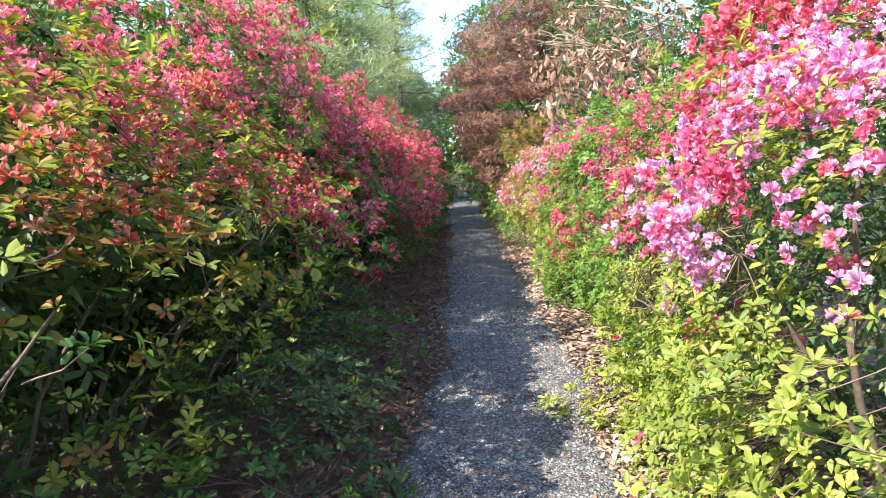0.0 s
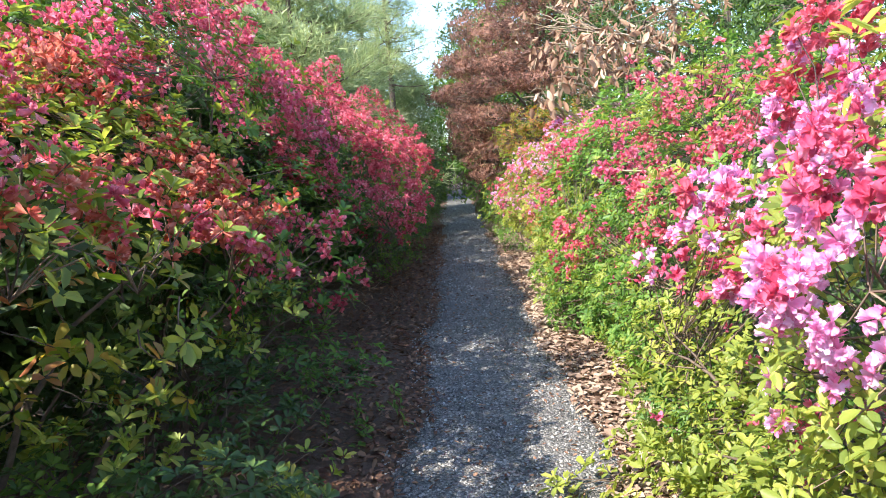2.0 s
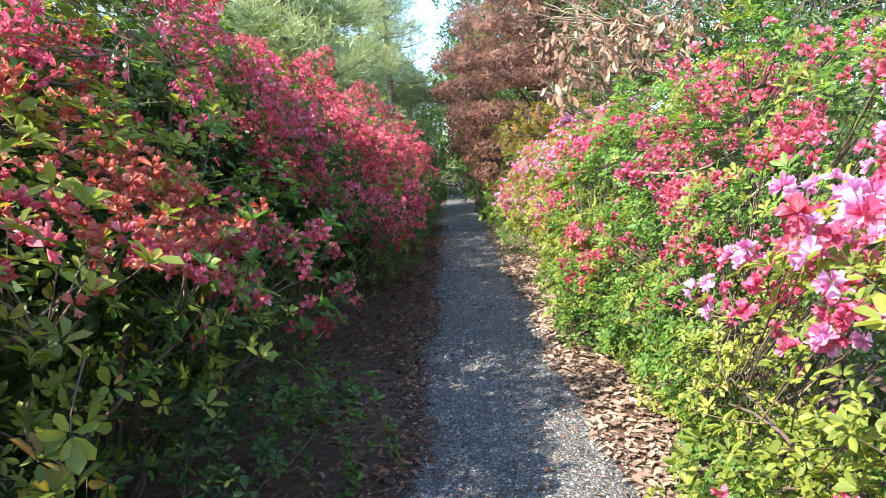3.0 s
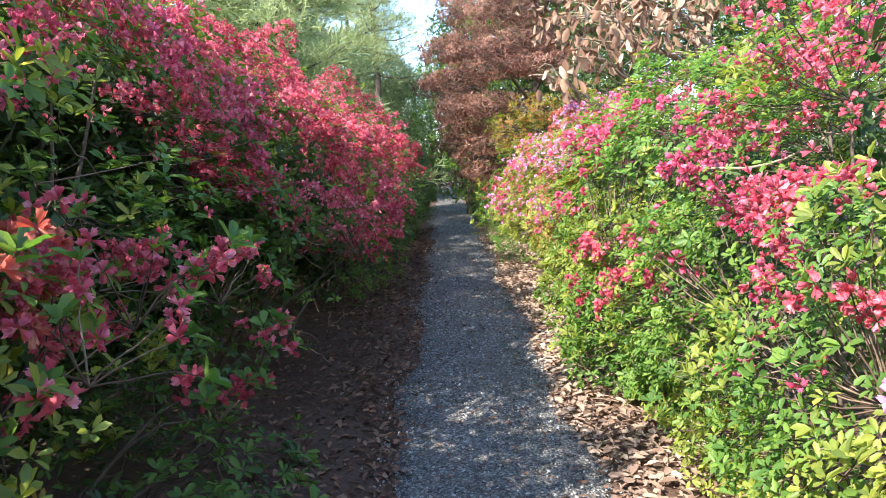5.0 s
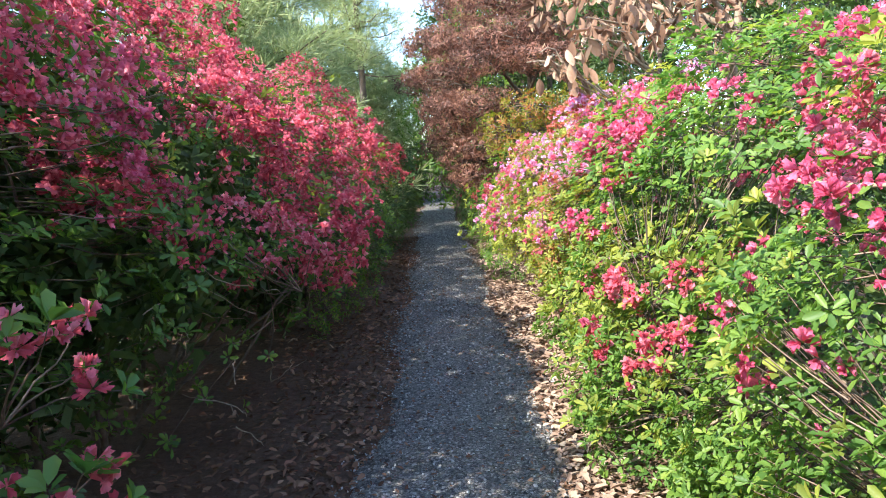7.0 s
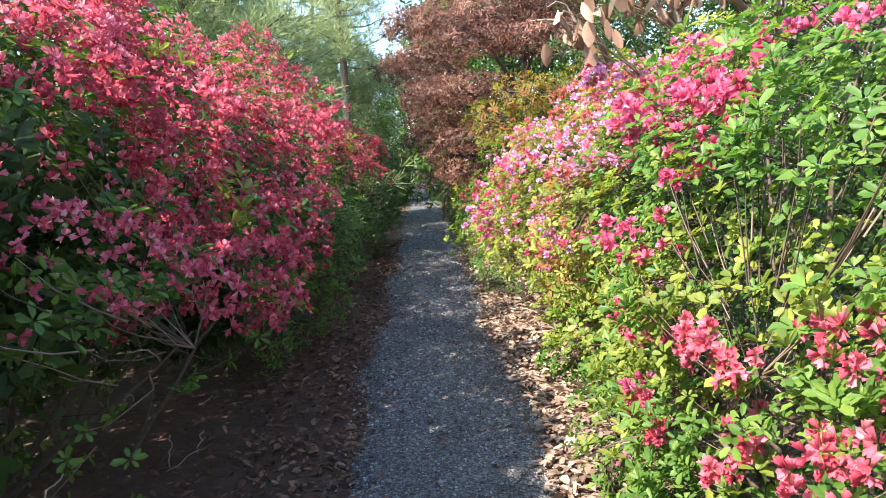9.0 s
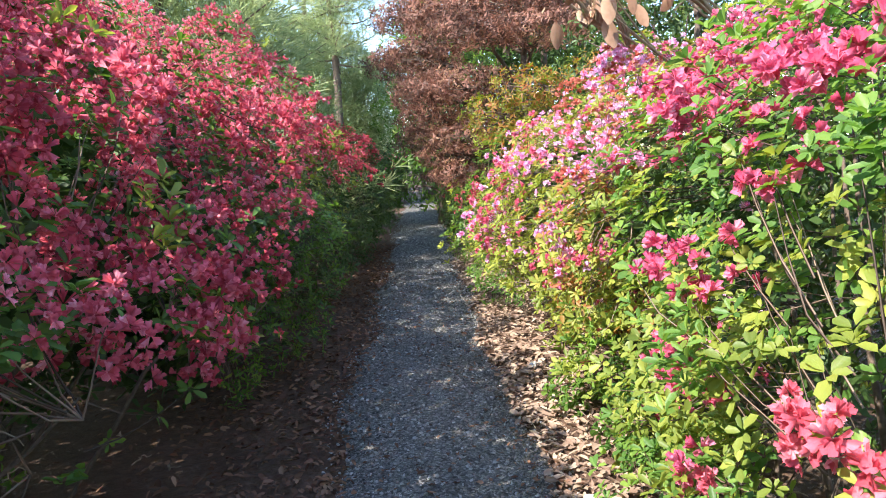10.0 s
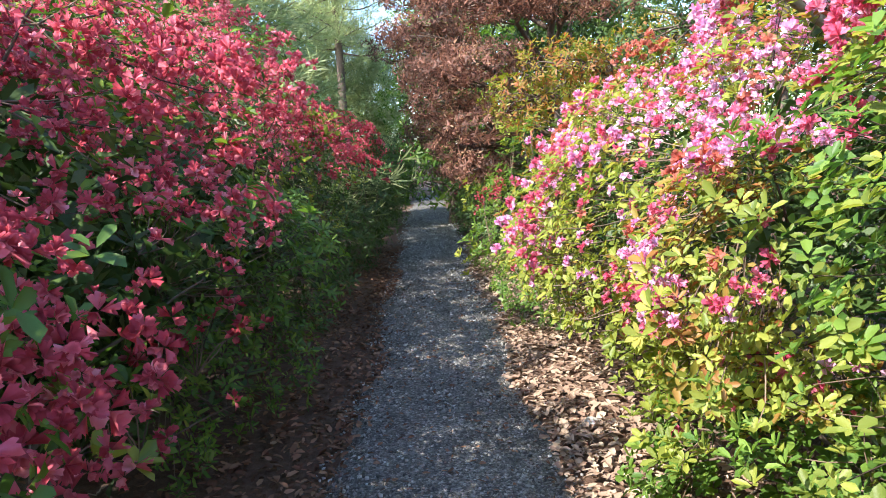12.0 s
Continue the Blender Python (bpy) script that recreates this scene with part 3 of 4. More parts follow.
def tree(name, base, label, category, height, trunk_r, lobes, leaf_mat, n, leaf_len, bark, lean=(0, 0), count=5, ratio=0.22, spread=(0.8, 1.5), hang=0.4, group="", crown="crown", droop=0.2, limb_r=0.035):
    base = np.array(base, float)
    tr = thing(name, base, label, category, group)
    s = np.linspace(0, 1, 12)
    way = np.stack([lean[0] * s ** 1.3 + 0.06 * np.sin(s * 5 + base[0]), lean[1] * s ** 1.3 + 0.06 * np.sin(s * 4 + base[1]), -0.05 + height * s], -1)[None]
    co, f = tubes(way, (trunk_r * (1 - 0.85 * s) * (1 + 0.5 * np.exp(-s * 25)))[None], 10)
    part_mesh("trunk", mesh_from("trunk", co, f, bark), tr)
    for x, y, z, rx, ry, rz in lobes:
        end = np.array([[x, y, z]]) - base
        at = np.clip((end[0, 2] - 0.35 * np.hypot(*(end[0, :2] - way[0, 6, :2]))) / height, 0.12, 0.95)
        st = np.array([[np.interp(at, s, way[0, :, c]) for c in range(3)]])
        p = bent(st, end, 8, 0.1, 0.03)
        co, f = tubes(p, np.linspace(limb_r, 0.008, 8)[None], 6)
        limb = part_mesh("limb", mesh_from("limb", co, f, bark), tr)
        k = 16
        e = end + unit(rng.normal(size=(k, 3))) * np.array([rx, ry, rz]) * rng.uniform(0.5, 0.95, (k, 1))
        st = p[0, rng.integers(3, 8, k)]
        co, f = tubes(bent(st, e, 5, 0.03, 0.02), np.repeat(np.linspace(0.011, 0.003, 5)[None], k, 0), 4)
        part_mesh("twig_spray", mesh_from("twig_spray", co, f, bark), limb, kind="stuff")
    pos, d = lobes_points(lobes, n)
    axis = unit(d * 0.7 + np.array([0, 0, hang]) + rng.normal(0, 0.4, d.shape))
    co, f = whorls(pos - base, axis, count, leaf_len, ratio, spread, droop, plain=crown == "crown")
    part_mesh(crown, mesh_from(crown, co, f, leaf_mat), tr, kind="stuff")
    return tr


def pine(base, height, seed, first=0.06, reach=2.9, tufts=42):
    """A soft-needled pine: whorled drooping boughs set with tufts of long needles."""
    r = np.random.default_rng(seed)
    base = np.array(base, float)
    tr = thing("pine_tree", base, "tall pine with soft grey-green needles behind the shrubs", "tree", "pines behind the azaleas")
    s = np.linspace(0, 1, 14)
    way = np.stack([0.1 * np.sin(s * 6 + seed), 0.1 * np.cos(s * 5), -0.05 + height * s], -1)[None]
    co, f = tubes(way, (0.10 * height / 8 * (1 - 0.9 * s))[None], 10)
    part_mesh("trunk", mesh_from("trunk", co, f, BARK), tr)
    pts, axs = [], []
    nb = int(height * 7)
    for i in range(nb):
        q = first + (0.98 - first) * (i + r.random()) / nb
        ln = reach * (1 - q) ** 0.7 * r.uniform(0.6, 1.1) + 0.2
        th = i * 2.4 + r.uniform(-0.4, 0.4)
        st = np.array([[np.interp(q, s, way[0, :, c]) for c in range(3)]])
        en = st + np.array([[math.cos(th) * ln, math.sin(th) * ln, r.uniform(-0.1, 0.35) * ln]])
        p = bent(st, en, 8, -0.08 * ln, 0.02)
        co, f = tubes(p, np.linspace(0.03, 0.006, 8)[None], 5)
        part_mesh("bough", mesh_from("bough", co, f, BARK), tr)
        k = int(tufts * 0.75 * ln)
        u = r.uniform(0.2, 1.0, k) * 7
        c = np.stack([np.interp(u, np.arange(8), p[0, :, j]) for j in range(3)], -1)
        sp = r.normal(0, 1, (k, 3)) * np.array([0.22, 0.22, 0.12])
        pts.append(c + sp)
        axs.append(unit(sp * 1.5 + (en - st) / ln * 0.5 + np.array([0, 0, 0.35])))
    pos, ax = np.concatenate(pts), np.concatenate(axs)
    co, f = whorls(pos, ax, 6, 0.22, 0.048, (0.15, 0.75), 0.25, plain=True)
    part_mesh("needles", mesh_from("needles", co, f, NEEDLE), tr, kind="stuff")
    return tr


# ---- build: setting ----
make_ground()
make_path()
make_litter()

# ---- build: azaleas left of the path ----
LOW = [(0.0, 1.45), (0.4, 1.35), (0.8, 1.05), (1.05, 0.74), (1.22, 0.58), (1.35, 0.64), (1.55, 0.85), (1.7, 1.06), (1.87, 1.35), (1.98, 1.85), (1.85, 2.6), (1.2, 3.1), (0.1, 3.2)]
MID = [(0.05, 1.4), (0.4, 1.22), (0.75, 0.80), (1.0, 0.30), (1.15, 0.26), (1.3, 0.42), (1.6, 0.64), (1.8, 0.80), (2.1, 1.05), (2.35, 1.38), (2.45, 1.85), (2.2, 2.7), (1.2, 3.2), (0.1, 3.2)]
HIGH = [(0.05, 0.72), (0.4, 0.52), (0.8, 0.36), (1.1, 0.32), (1.3, 0.42), (1.6, 0.56), (1.9, 0.76), (2.1, 0.98), (2.25, 1.3), (2.3, 2.0), (1.5, 3.0), (0.1, 3.1)]
FAR = [(0.05, 0.8), (0.4, 0.5), (0.8, 0.2), (1.2, 0.2), (1.5, 0.34), (1.8, 0.55), (2.0, 0.9), (2.05, 1.8), (1.4, 2.8), (0.1, 3.0)]
END = [(0.05, 0.6), (0.4, 0.4), (0.8, 0.15), (1.15, 0.15), (1.4, 0.3), (1.65, 0.6), (1.75, 1.0), (1.8, 1.8), (1.4, 2.8), (0.1, 3.0)]
# never in view; its height shades the next shrub's lower face
azalea(-1, -4.4, -1.4, [(0.0, 0.9), (0.5, 0.8), (1.0, 0.8), (1.4, 1.1), (1.8, 1.6), (1.9, 2.2), (1.2, 2.8), (0.1, 2.9)], "unseen green azalea behind the start, a few faded orange blossoms, added for shade", LEAF_LIGHT, 0.042, [PETAL_FADED], (0.7, 3, 0.3), seed=11, singles=20, density=200, inner=150)
azalea(-1, -1.8, 0.7, [(0.0, 1.45), (0.4, 1.30), (0.8, 1.05), (1.1, 0.82), (1.35, 0.95), (1.6, 1.25), (1.78, 1.7), (1.75, 2.2), (1.2, 2.8), (0.1, 2.9)], "green azalea with yellow-green leaves and a few coral blossoms", LEAF_LIGHT, 0.045, [PETAL_CORAL, PETAL_FADED], (1.45, 3, 0.25), (), 19, low=0.12, inner=230, second_leaf=LEAF_MID, singles=60, low_top=1.4, spray_low=1.3, sprays=26)
low_azalea = azalea(-1, 0.2, 3.3, LOW, "yellow-green azalea with fading coral blossoms on top", LEAF_LIGHT, 0.045, [PETAL_FADED, PETAL_CORAL], (1.25, 3, 0.45), [(2.2, 1.35, 0.3), (1.2, 1.9, 0.35), (2.9, 1.2, 0.2)], 12, second_leaf=LEAF_WARM, low=0.08, lump=0.15, inner=210, ends=0.3, low_top=1.32, spray_low=1.25, sprays=12)
MID_HOLLOW = [(0.05, 1.35), (0.4, 1.22), (0.8, 1.0), (1.05, 0.78), (1.25, 0.74), (1.45, 0.95), (1.7, 1.02), (1.9, 0.92), (2.1, 0.96), (2.3, 1.12), (2.55, 1.38), (2.75, 1.75), (2.7, 2.5), (1.2, 3.2), (0.1, 3.2)]
tall_azalea = azalea(-1, 2.0, 5.4, MID_HOLLOW, "tall azalea covered in rose-pink blossom, dark beneath", LEAF_MID, 0.042, [PETAL_CORAL, PETAL_ROSE, PETAL_CORAL], (1.6, 3, 0.95), [(3.44, 1.2, 0.16), (2.9, 1.15, 0.14), (3.5, 0.95, 0.1), (4.4, 2.0, 0.6), (4.9, 1.6, 0.4)], 13, low=0.12, lump=0.18, inner=290, low_top=1.3, sprays=22)
hollow = azalea(-1, 4.7, 8.0, MID, "azalea thick with coral-pink blossom hanging over the path", LEAF_MID, 0.042, [PETAL_CORAL, PETAL_RED, PETAL_CORAL], (1.05, 3, 1.0), [(5.9, 1.1, 0.3), (6.9, 1.6, 0.4)], 14, low=0.06, lump=0.19, inner=280, second_leaf=LEAF_MID, truss=0.045, flowers=1350, sprays=18, low_top=1.15, spray_low=1.2)
azalea(-1, 7.6, 11.2, HIGH, "large azalea with deep pink blossom above dark green leaves", LEAF_MID, 0.042, [PETAL_CORAL, PETAL_CORAL, PETAL_RED], (1.2, 3, 0.95), [(10, 1.7, 0.5)], 15, truss=0.045, sprays=16, flowers=1120, low=0.45, second_leaf=LEAF_DARK, lump=0.18, inner=300, singles=150)
azalea(-1, 10.8, 15.0, FAR, "azalea with sparse red blossom and dark leaves", LEAF_DARK, 0.05, [PETAL_RED], (1.1, 2.6, 0.5), (), 16, density=200, low=0.8, singles=40)
azalea(-1, 14.6, 22.4, END, "dark green azalea past flowering", LEAF_DARK, 0.055, [PETAL_RED], (1.2, 2.6, 0.2), (), 17, density=130, low=1.0, singles=0)
azalea(-1, 23.9, 28.0, END, "dark green azalea beside the sunlit gap", LEAF_DARK, 0.06, [PETAL_RED], (1.2, 2.6, 0.1), (), 18, density=100, low=1.0, singles=0)

# ---- build: azaleas right of the path ----
R_NEAR = [(0.0, 0.86), (0.25, 0.80), (0.6, 0.82), (1.0, 0.84), (1.3, 0.90), (1.6, 1.14), (1.8, 1.38), (2.0, 1.7), (2.1, 2.3), (1.9, 3.0), (0.1, 3.4)]
R_SET = [(0.0, 1.30), (0.3, 1.15), (0.6, 1.05), (0.85, 1.08), (1.2, 1.14), (1.5, 1.27), (1.7, 1.42), (1.85, 1.7), (2.0, 2.2), (1.85, 2.9), (0.1, 3.3)]
R_FAR = [(0.0, 1.05), (0.4, 0.90), (0.9, 0.86), (1.2, 0.98), (1.4, 1.25), (1.5, 1.8), (1.4, 2.6), (0.1, 3.0)]
R_BULGE = [(0.0, 1.95), (0.3, 1.8), (0.55, 1.4), (0.7, 1.05), (0.85, 0.95), (1.1, 0.95), (1.35, 1.06), (1.6, 1.28), (1.75, 1.5), (1.85, 1.95), (1.75, 2.8), (0.1, 3.2)]
azalea(1, -3.6, 0.5, R_NEAR, "green azalea with pink blossom", LEAF_LIGHT, 0.042, [PETAL_LILAC], (1.0, 3, 0.6), seed=21, singles=20, density=200, kinds=OPEN_TRUSS)
azalea(1, 0.2, 2.35, R_NEAR, "azalea with lilac-pink blossom over bright green shoots", LEAF_LIGHT, 0.038, [PETAL_LILAC, PETAL_ROSE, PETAL_LILAC, PETAL_CORAL], (0.95, 3, 0.95), [(1.7, 1.7, 0.4), (1.1, 1.2, 0.3)], 22, low=1.0, kinds=OPEN_TRUSS, truss=0.046, flowers=1050)
arching = azalea(1, 2.1, 4.9, R_SET, "bright green azalea with fading pink blossom", LEAF_FRESH, 0.034, [PETAL_CORAL, PETAL_ROSE], (0.7, 3, 0.36), [(4.1, 1.45, 0.18), (3.8, 1.75, 0.2), (4.6, 0.8, 0.12), (3.2, 1.3, 0.16)], 23, low=1.0, second_leaf=LEAF_LIGHT, density=640, sprays=24, scatter=0.7)
azalea(1, 4.6, 7.1, R_SET, "green azalea with loose clusters of coral-pink blossom", LEAF_FRESH, 0.037, [PETAL_CORAL, PETAL_ROSE], (1.25, 3, 0.12), [(5.99, 0.75, 0.13), (5.6, 1.12, 0.11), (5.1, 0.87, 0.13), (5.6, 0.55, 0.12), (5.15, 0.6, 0.1), (6.1, 1.6, 0.2)], 24, low=0.9, second_leaf=LEAF_LIGHT, sprays=24, spray_mat=LEAF_FRESH, kinds=OPEN_TRUSS, broad=0.3)
azalea(1, 6.8, 9.9, R_BULGE, "rounded yellow-green azalea sprinkled with lilac-pink blossom", LEAF_LIGHT, 0.036, [PETAL_FADED, PETAL_LILAC, PETAL_ROSE, PETAL_LILAC], (0.6, 3, 0.5), [(7.4, 0.95, 0.26), (7.8, 1.5, 0.34), (8.5, 1.75, 0.25)], 25, low=1.0, kinds=OPEN_TRUSS, second_leaf=LEAF_WARM, density=720, truss=0.037, flowers=1150, inner=110, scatter=0.5)
azalea(1, 9.5, 13.0, R_FAR, "dark green azalea with bronze new shoots", LEAF_MID, 0.042, [PETAL_RED], (0.7, 1.4, 0.15), (), 26, density=200, low=1.0, singles=30)
azalea(1, 12.6, 19.0, R_FAR, "dark green azalea under the maple", LEAF_DARK, 0.055, [PETAL_RED], (0.7, 1.4, 0.1), (), 27, density=120, low=1.0, singles=0)
azalea(1, 18.6, 27.0, R_FAR, "dark green azalea at the far bend", LEAF_DARK, 0.06, [PETAL_RED], (0.7, 1.4, 0.05), (), 28, density=90, low=1.0, singles=0)

azalea(1, 27.2, 31.0, [(0.0, -1.6), (0.6, -1.8), (1.2, -1.7), (1.8, -1.4), (2.2, 0.0), (2.2, 1.5), (1.0, 3.0)], "dark thicket where the path bends out of sight", LEAF_DARK, 0.07, [PETAL_RED], (1.2, 2.6, 0.03), (), 29, density=90, low=1.0, singles=0, ends=0.05)

# ---- build: bare wood on two of the shrubs ----


def bare_wood(shrub, name, a, b, r0, sag, label):
    base = np.array(shrub.location)
    p = bent(np.array([a], float), np.array([b], float), 12, sag, 0.006)
    co, f = tubes(p - base, np.linspace(r0, r0 * 0.45, 12)[None], 6)
    part_mesh(name, mesh_from(name, co, f, PALE_BARK), shrub, label)


bare_wood(arching, "bare_branch", (1.12, 4.1, 1.36), (1.75, 3.7, 1.62), 0.007, -0.12, "pale bare arching branch")
bare_wood(arching, "bare_branch", (1.2, 3.3, 1.0), (1.6, 3.0, 1.35), 0.006, 0.08, "pale bare arching branch")
bare_wood(arching, "bare_branch", (1.1, 4.5, 0.55), (1.5, 4.2, 0.8), 0.005, 0.05, "pale bare arching branch")
for k in range(26):
    y, x, z = rng.uniform(4.9, 8.0), -rng.uniform(0.45, 0.95), rng.uniform(0.25, 0.95)
    bare_wood(hollow, "dead_twig", (x, y, z), (x + rng.normal(0.1, 0.08), y + rng.normal(0, 0.14), z + rng.normal(0.02, 0.08)), 0.0028, 0.01, "pale dead twig")



def sprig(shrub, root, reach, tips, leaf_mat, petal_mat, leaf_len=0.05, truss=0.075, spread=0.75):
    """Bare stems fanning from one point, each ending in a rosette of leaves, most with a blossom cluster beneath it."""
    base = np.array(shrub.location)
    root = np.array(root, float)
    fan = unit(np.array([0.35, -0.1, 0.8]) + rng.normal(0, spread, (tips, 3)) * np.array([0.8, 1, 0.45]))
    ends = root + fan * rng.uniform(0.55, 1.0, (tips, 1)) * reach
    co, f = tubes(bent(np.repeat(root[None], tips, 0), ends, 7, 0.02, 0.006) - base, np.repeat(np.linspace(0.003, 0.0014, 7)[None], tips, 0), 5)
    part_mesh("sprig_stem", mesh_from("sprig_stem", co, f, TWIG), shrub, "bare brown sprig stems")
    co, f = whorls(ends - base, unit(fan + np.array([0, 0, 0.6])), 7, leaf_len, 0.27, (0.45, 1.2))
    part_mesh("sprig_leaves", mesh_from("sprig_leaves", co, f, leaf_mat, True), shrub, "fresh leaf rosettes at the sprig tips", kind="stuff")
    shapes = [mesh_from("bloom", tc, tf, petal_mat, True) for tc, tf in (truss_shape(*k) for k in RAGGED_TRUSS)]
    for e, d in zip(ends, fan):
        for k in range(int(rng.integers(1, 4))):
            ob = part_mesh("bloom", shapes[int(rng.integers(0, len(shapes)))], shrub)
            at = e - d * 0.02 + rng.normal(0, 0.026, 3) - base
            ob.matrix_basis = Matrix.Translation(at.tolist()) @ Euler((rng.normal(0, 0.6), rng.normal(0, 0.6), rng.random() * 6.28)).to_matrix().to_4x4() @ Matrix.Scale(float(truss * rng.uniform(0.75, 1.1)), 4)


sprig(low_azalea, (-0.80, 1.75, 1.12), 0.5, 9, LEAF_LIGHT, PETAL_FADED)
sprig(low_azalea, (-0.85, 1.25, 1.2), 0.4, 7, LEAF_LIGHT, PETAL_FADED)
sprig(low_azalea, (-0.72, 2.3, 1.05), 0.4, 8, LEAF_FRESH, PETAL_FADED)
sprig(low_azalea, (-0.62, 2.75, 0.98), 0.34, 7, LEAF_FRESH, PETAL_CORAL)
sprig(tall_azalea, (-0.72, 3.2, 1.0), 0.4, 9, LEAF_FRESH, PETAL_CORAL)
sprig(tall_azalea, (-0.66, 3.75, 0.95), 0.3, 8, LEAF_FRESH, PETAL_CORAL)
sprig(tall_azalea, (-0.5, 3.62, 0.74), 0.22, 5, LEAF_FRESH, PETAL_CORAL)
sprig(tall_azalea, (-0.6, 3.45, 0.62), 0.26, 5, LEAF_MID, PETAL_RED)
sprig(hollow, (-0.52, 6.4, 0.9), 0.34, 9, LEAF_FRESH, PETAL_CORAL)
sprig(hollow, (-0.5, 6.5, 0.72), 0.3, 8, LEAF_LIGHT, PETAL_CORAL)
sprig(hollow, (-0.55, 7.6, 0.62), 0.4, 8, LEAF_MID, PETAL_RED)
sprig(hollow, (-0.6, 7.2, 0.5), 0.4, 8, LEAF_MID, PETAL_RED)

# ---- build: low growth at the path's edges ----
SKIRT_L = [(0.0, 0.40), (0.2, 0.42), (0.42, 0.58), (0.58, 0.85), (0.62, 1.2), (0.5, 1.5)]
SKIRT_R = [(0.0, 0.74), (0.22, 0.76), (0.42, 0.88), (0.5, 1.1), (0.45, 1.4)]
azalea(-1, 0.9, 4.6, SKIRT_L, "low dark green azalea shoots at the path edge", LEAF_DARK, 0.045, [PETAL_RED], (0.75, 1, 0.03), (), 41, density=360, second_leaf=LEAF_MID, low=0.8, singles=20, lump=0.16)
azalea(1, 0.9, 2.7, SKIRT_R, "low bright green azalea shoots at the path edge", LEAF_LIGHT, 0.045, [PETAL_ROSE], (0.2, 1, 0.08), (), 42, density=520, low=1.0, singles=20, lump=0.14)
azalea(1, 4.9, 6.3, [(0.0, 0.95), (0.2, 0.93), (0.42, 1.02), (0.5, 1.25)], "low bright green azalea shoots on leaf litter", LEAF_FRESH, 0.04, [PETAL_ROSE], (0.2, 1, 0.05), (), 43, density=500, low=1.0, singles=10, lump=0.12)

azalea(1, 6.5, 7.9, [(0.0, 1.12), (0.2, 1.08), (0.42, 1.16), (0.55, 1.4), (0.5, 1.8)], "low broad-leaved green azalea with a few pink blossoms", LEAF_MID, 0.045, [PETAL_ROSE], (0.2, 1, 0.12), (), 44, density=420, low=1.0, singles=12, lump=0.12, broad=0.3)

# ---- build: trees ----
MAPLE_LOBES = [(0.95, 11.9, 2.75, 0.6, 0.7, 0.18), (1.5, 12.2, 3.1, 0.8, 0.8, 0.20), (0.9, 13.1, 3.15, 0.7, 0.8, 0.20), (0.45, 14.8, 2.85, 0.8, 0.9, 0.25), (1.7, 14.4, 3.4, 1.0, 0.9, 0.25),
               (0.95, 12.2, 2.25, 0.55, 0.7, 0.20), (0.6, 13.4, 1.95, 0.5, 0.8, 0.25), (1.2, 12.8, 3.7, 0.9, 0.9, 0.23), (2.4, 13.0, 3.3, 0.9, 0.9, 0.25), (0.8, 14.6, 3.6, 0.7, 0.7, 0.25),
               (1.0, 12.6, 1.65, 0.45, 0.7, 0.20), (1.5, 12.0, 4.2, 0.8, 0.8, 0.25), (0.55, 13.8, 2.4, 0.5, 0.7, 0.19), (1.8, 11.8, 2.75, 0.7, 0.6, 0.19), (2.4, 12.2, 4.0, 0.9, 0.8, 0.25),
               (1.0, 14.2, 4.2, 0.8, 0.8, 0.25), (0.35, 13.2, 2.75, 0.5, 0.7, 0.19), (0.3, 13.6, 3.3, 0.5, 0.7, 0.19), (0.45, 12.8, 2.2, 0.4, 0.6, 0.19),
               (0.78, 13.6, 1.45, 0.45, 0.6, 0.20), (0.95, 13.0, 1.2, 0.4, 0.6, 0.18), (0.45, 14.6, 1.7, 0.45, 0.6, 0.20), (0.85, 14.4, 1.15, 0.4, 0.6, 0.18), (1.35, 12.4, 1.9, 0.5, 0.5, 0.18)]
tree("maple_tree", (1.9, 13.2, 0), "copper-leaved maple with layered drooping boughs", "tree", 4.4, 0.09, MAPLE_LOBES, MAPLE_LEAF, 13000, 0.055, BARK, hang=0.0, droop=0.35)
tree("evergreen_bush", (2.4, 11.4, 0), "green bush with pale yellow shoot tips below the maple", "bush", 2.1, 0.05,
     [(1.55, 11.2, 2.05, 0.4, 0.4, 0.25), (1.95, 11.4, 2.05, 0.5, 0.4, 0.25), (1.2, 11.4, 1.8, 0.35, 0.4, 0.25), (2.5, 11.0, 2.15, 0.6, 0.5, 0.3), (1.5, 11.0, 1.5, 0.4, 0.4, 0.25)], LEAF_WARM, 1200, 0.05, BARK)
tree("rhododendron_bush", (2.7, 9.7, 0), "dark evergreen bush behind the dry-leaved tree", "bush", 3.4, 0.06,
     [(2.3, 10.2, 2.2, 0.7, 0.5, 0.5), (2.8, 10.0, 2.6, 0.9, 0.6, 0.6), (2.5, 10.4, 3.1, 0.8, 0.6, 0.5), (3.2, 9.6, 3.2, 0.9, 0.7, 0.6), (2.4, 10.6, 3.7, 0.8, 0.6, 0.4), (3.6, 9.0, 2.4, 0.9, 0.7, 0.6)], LEAF_DARK, 2200, 0.07, BARK)
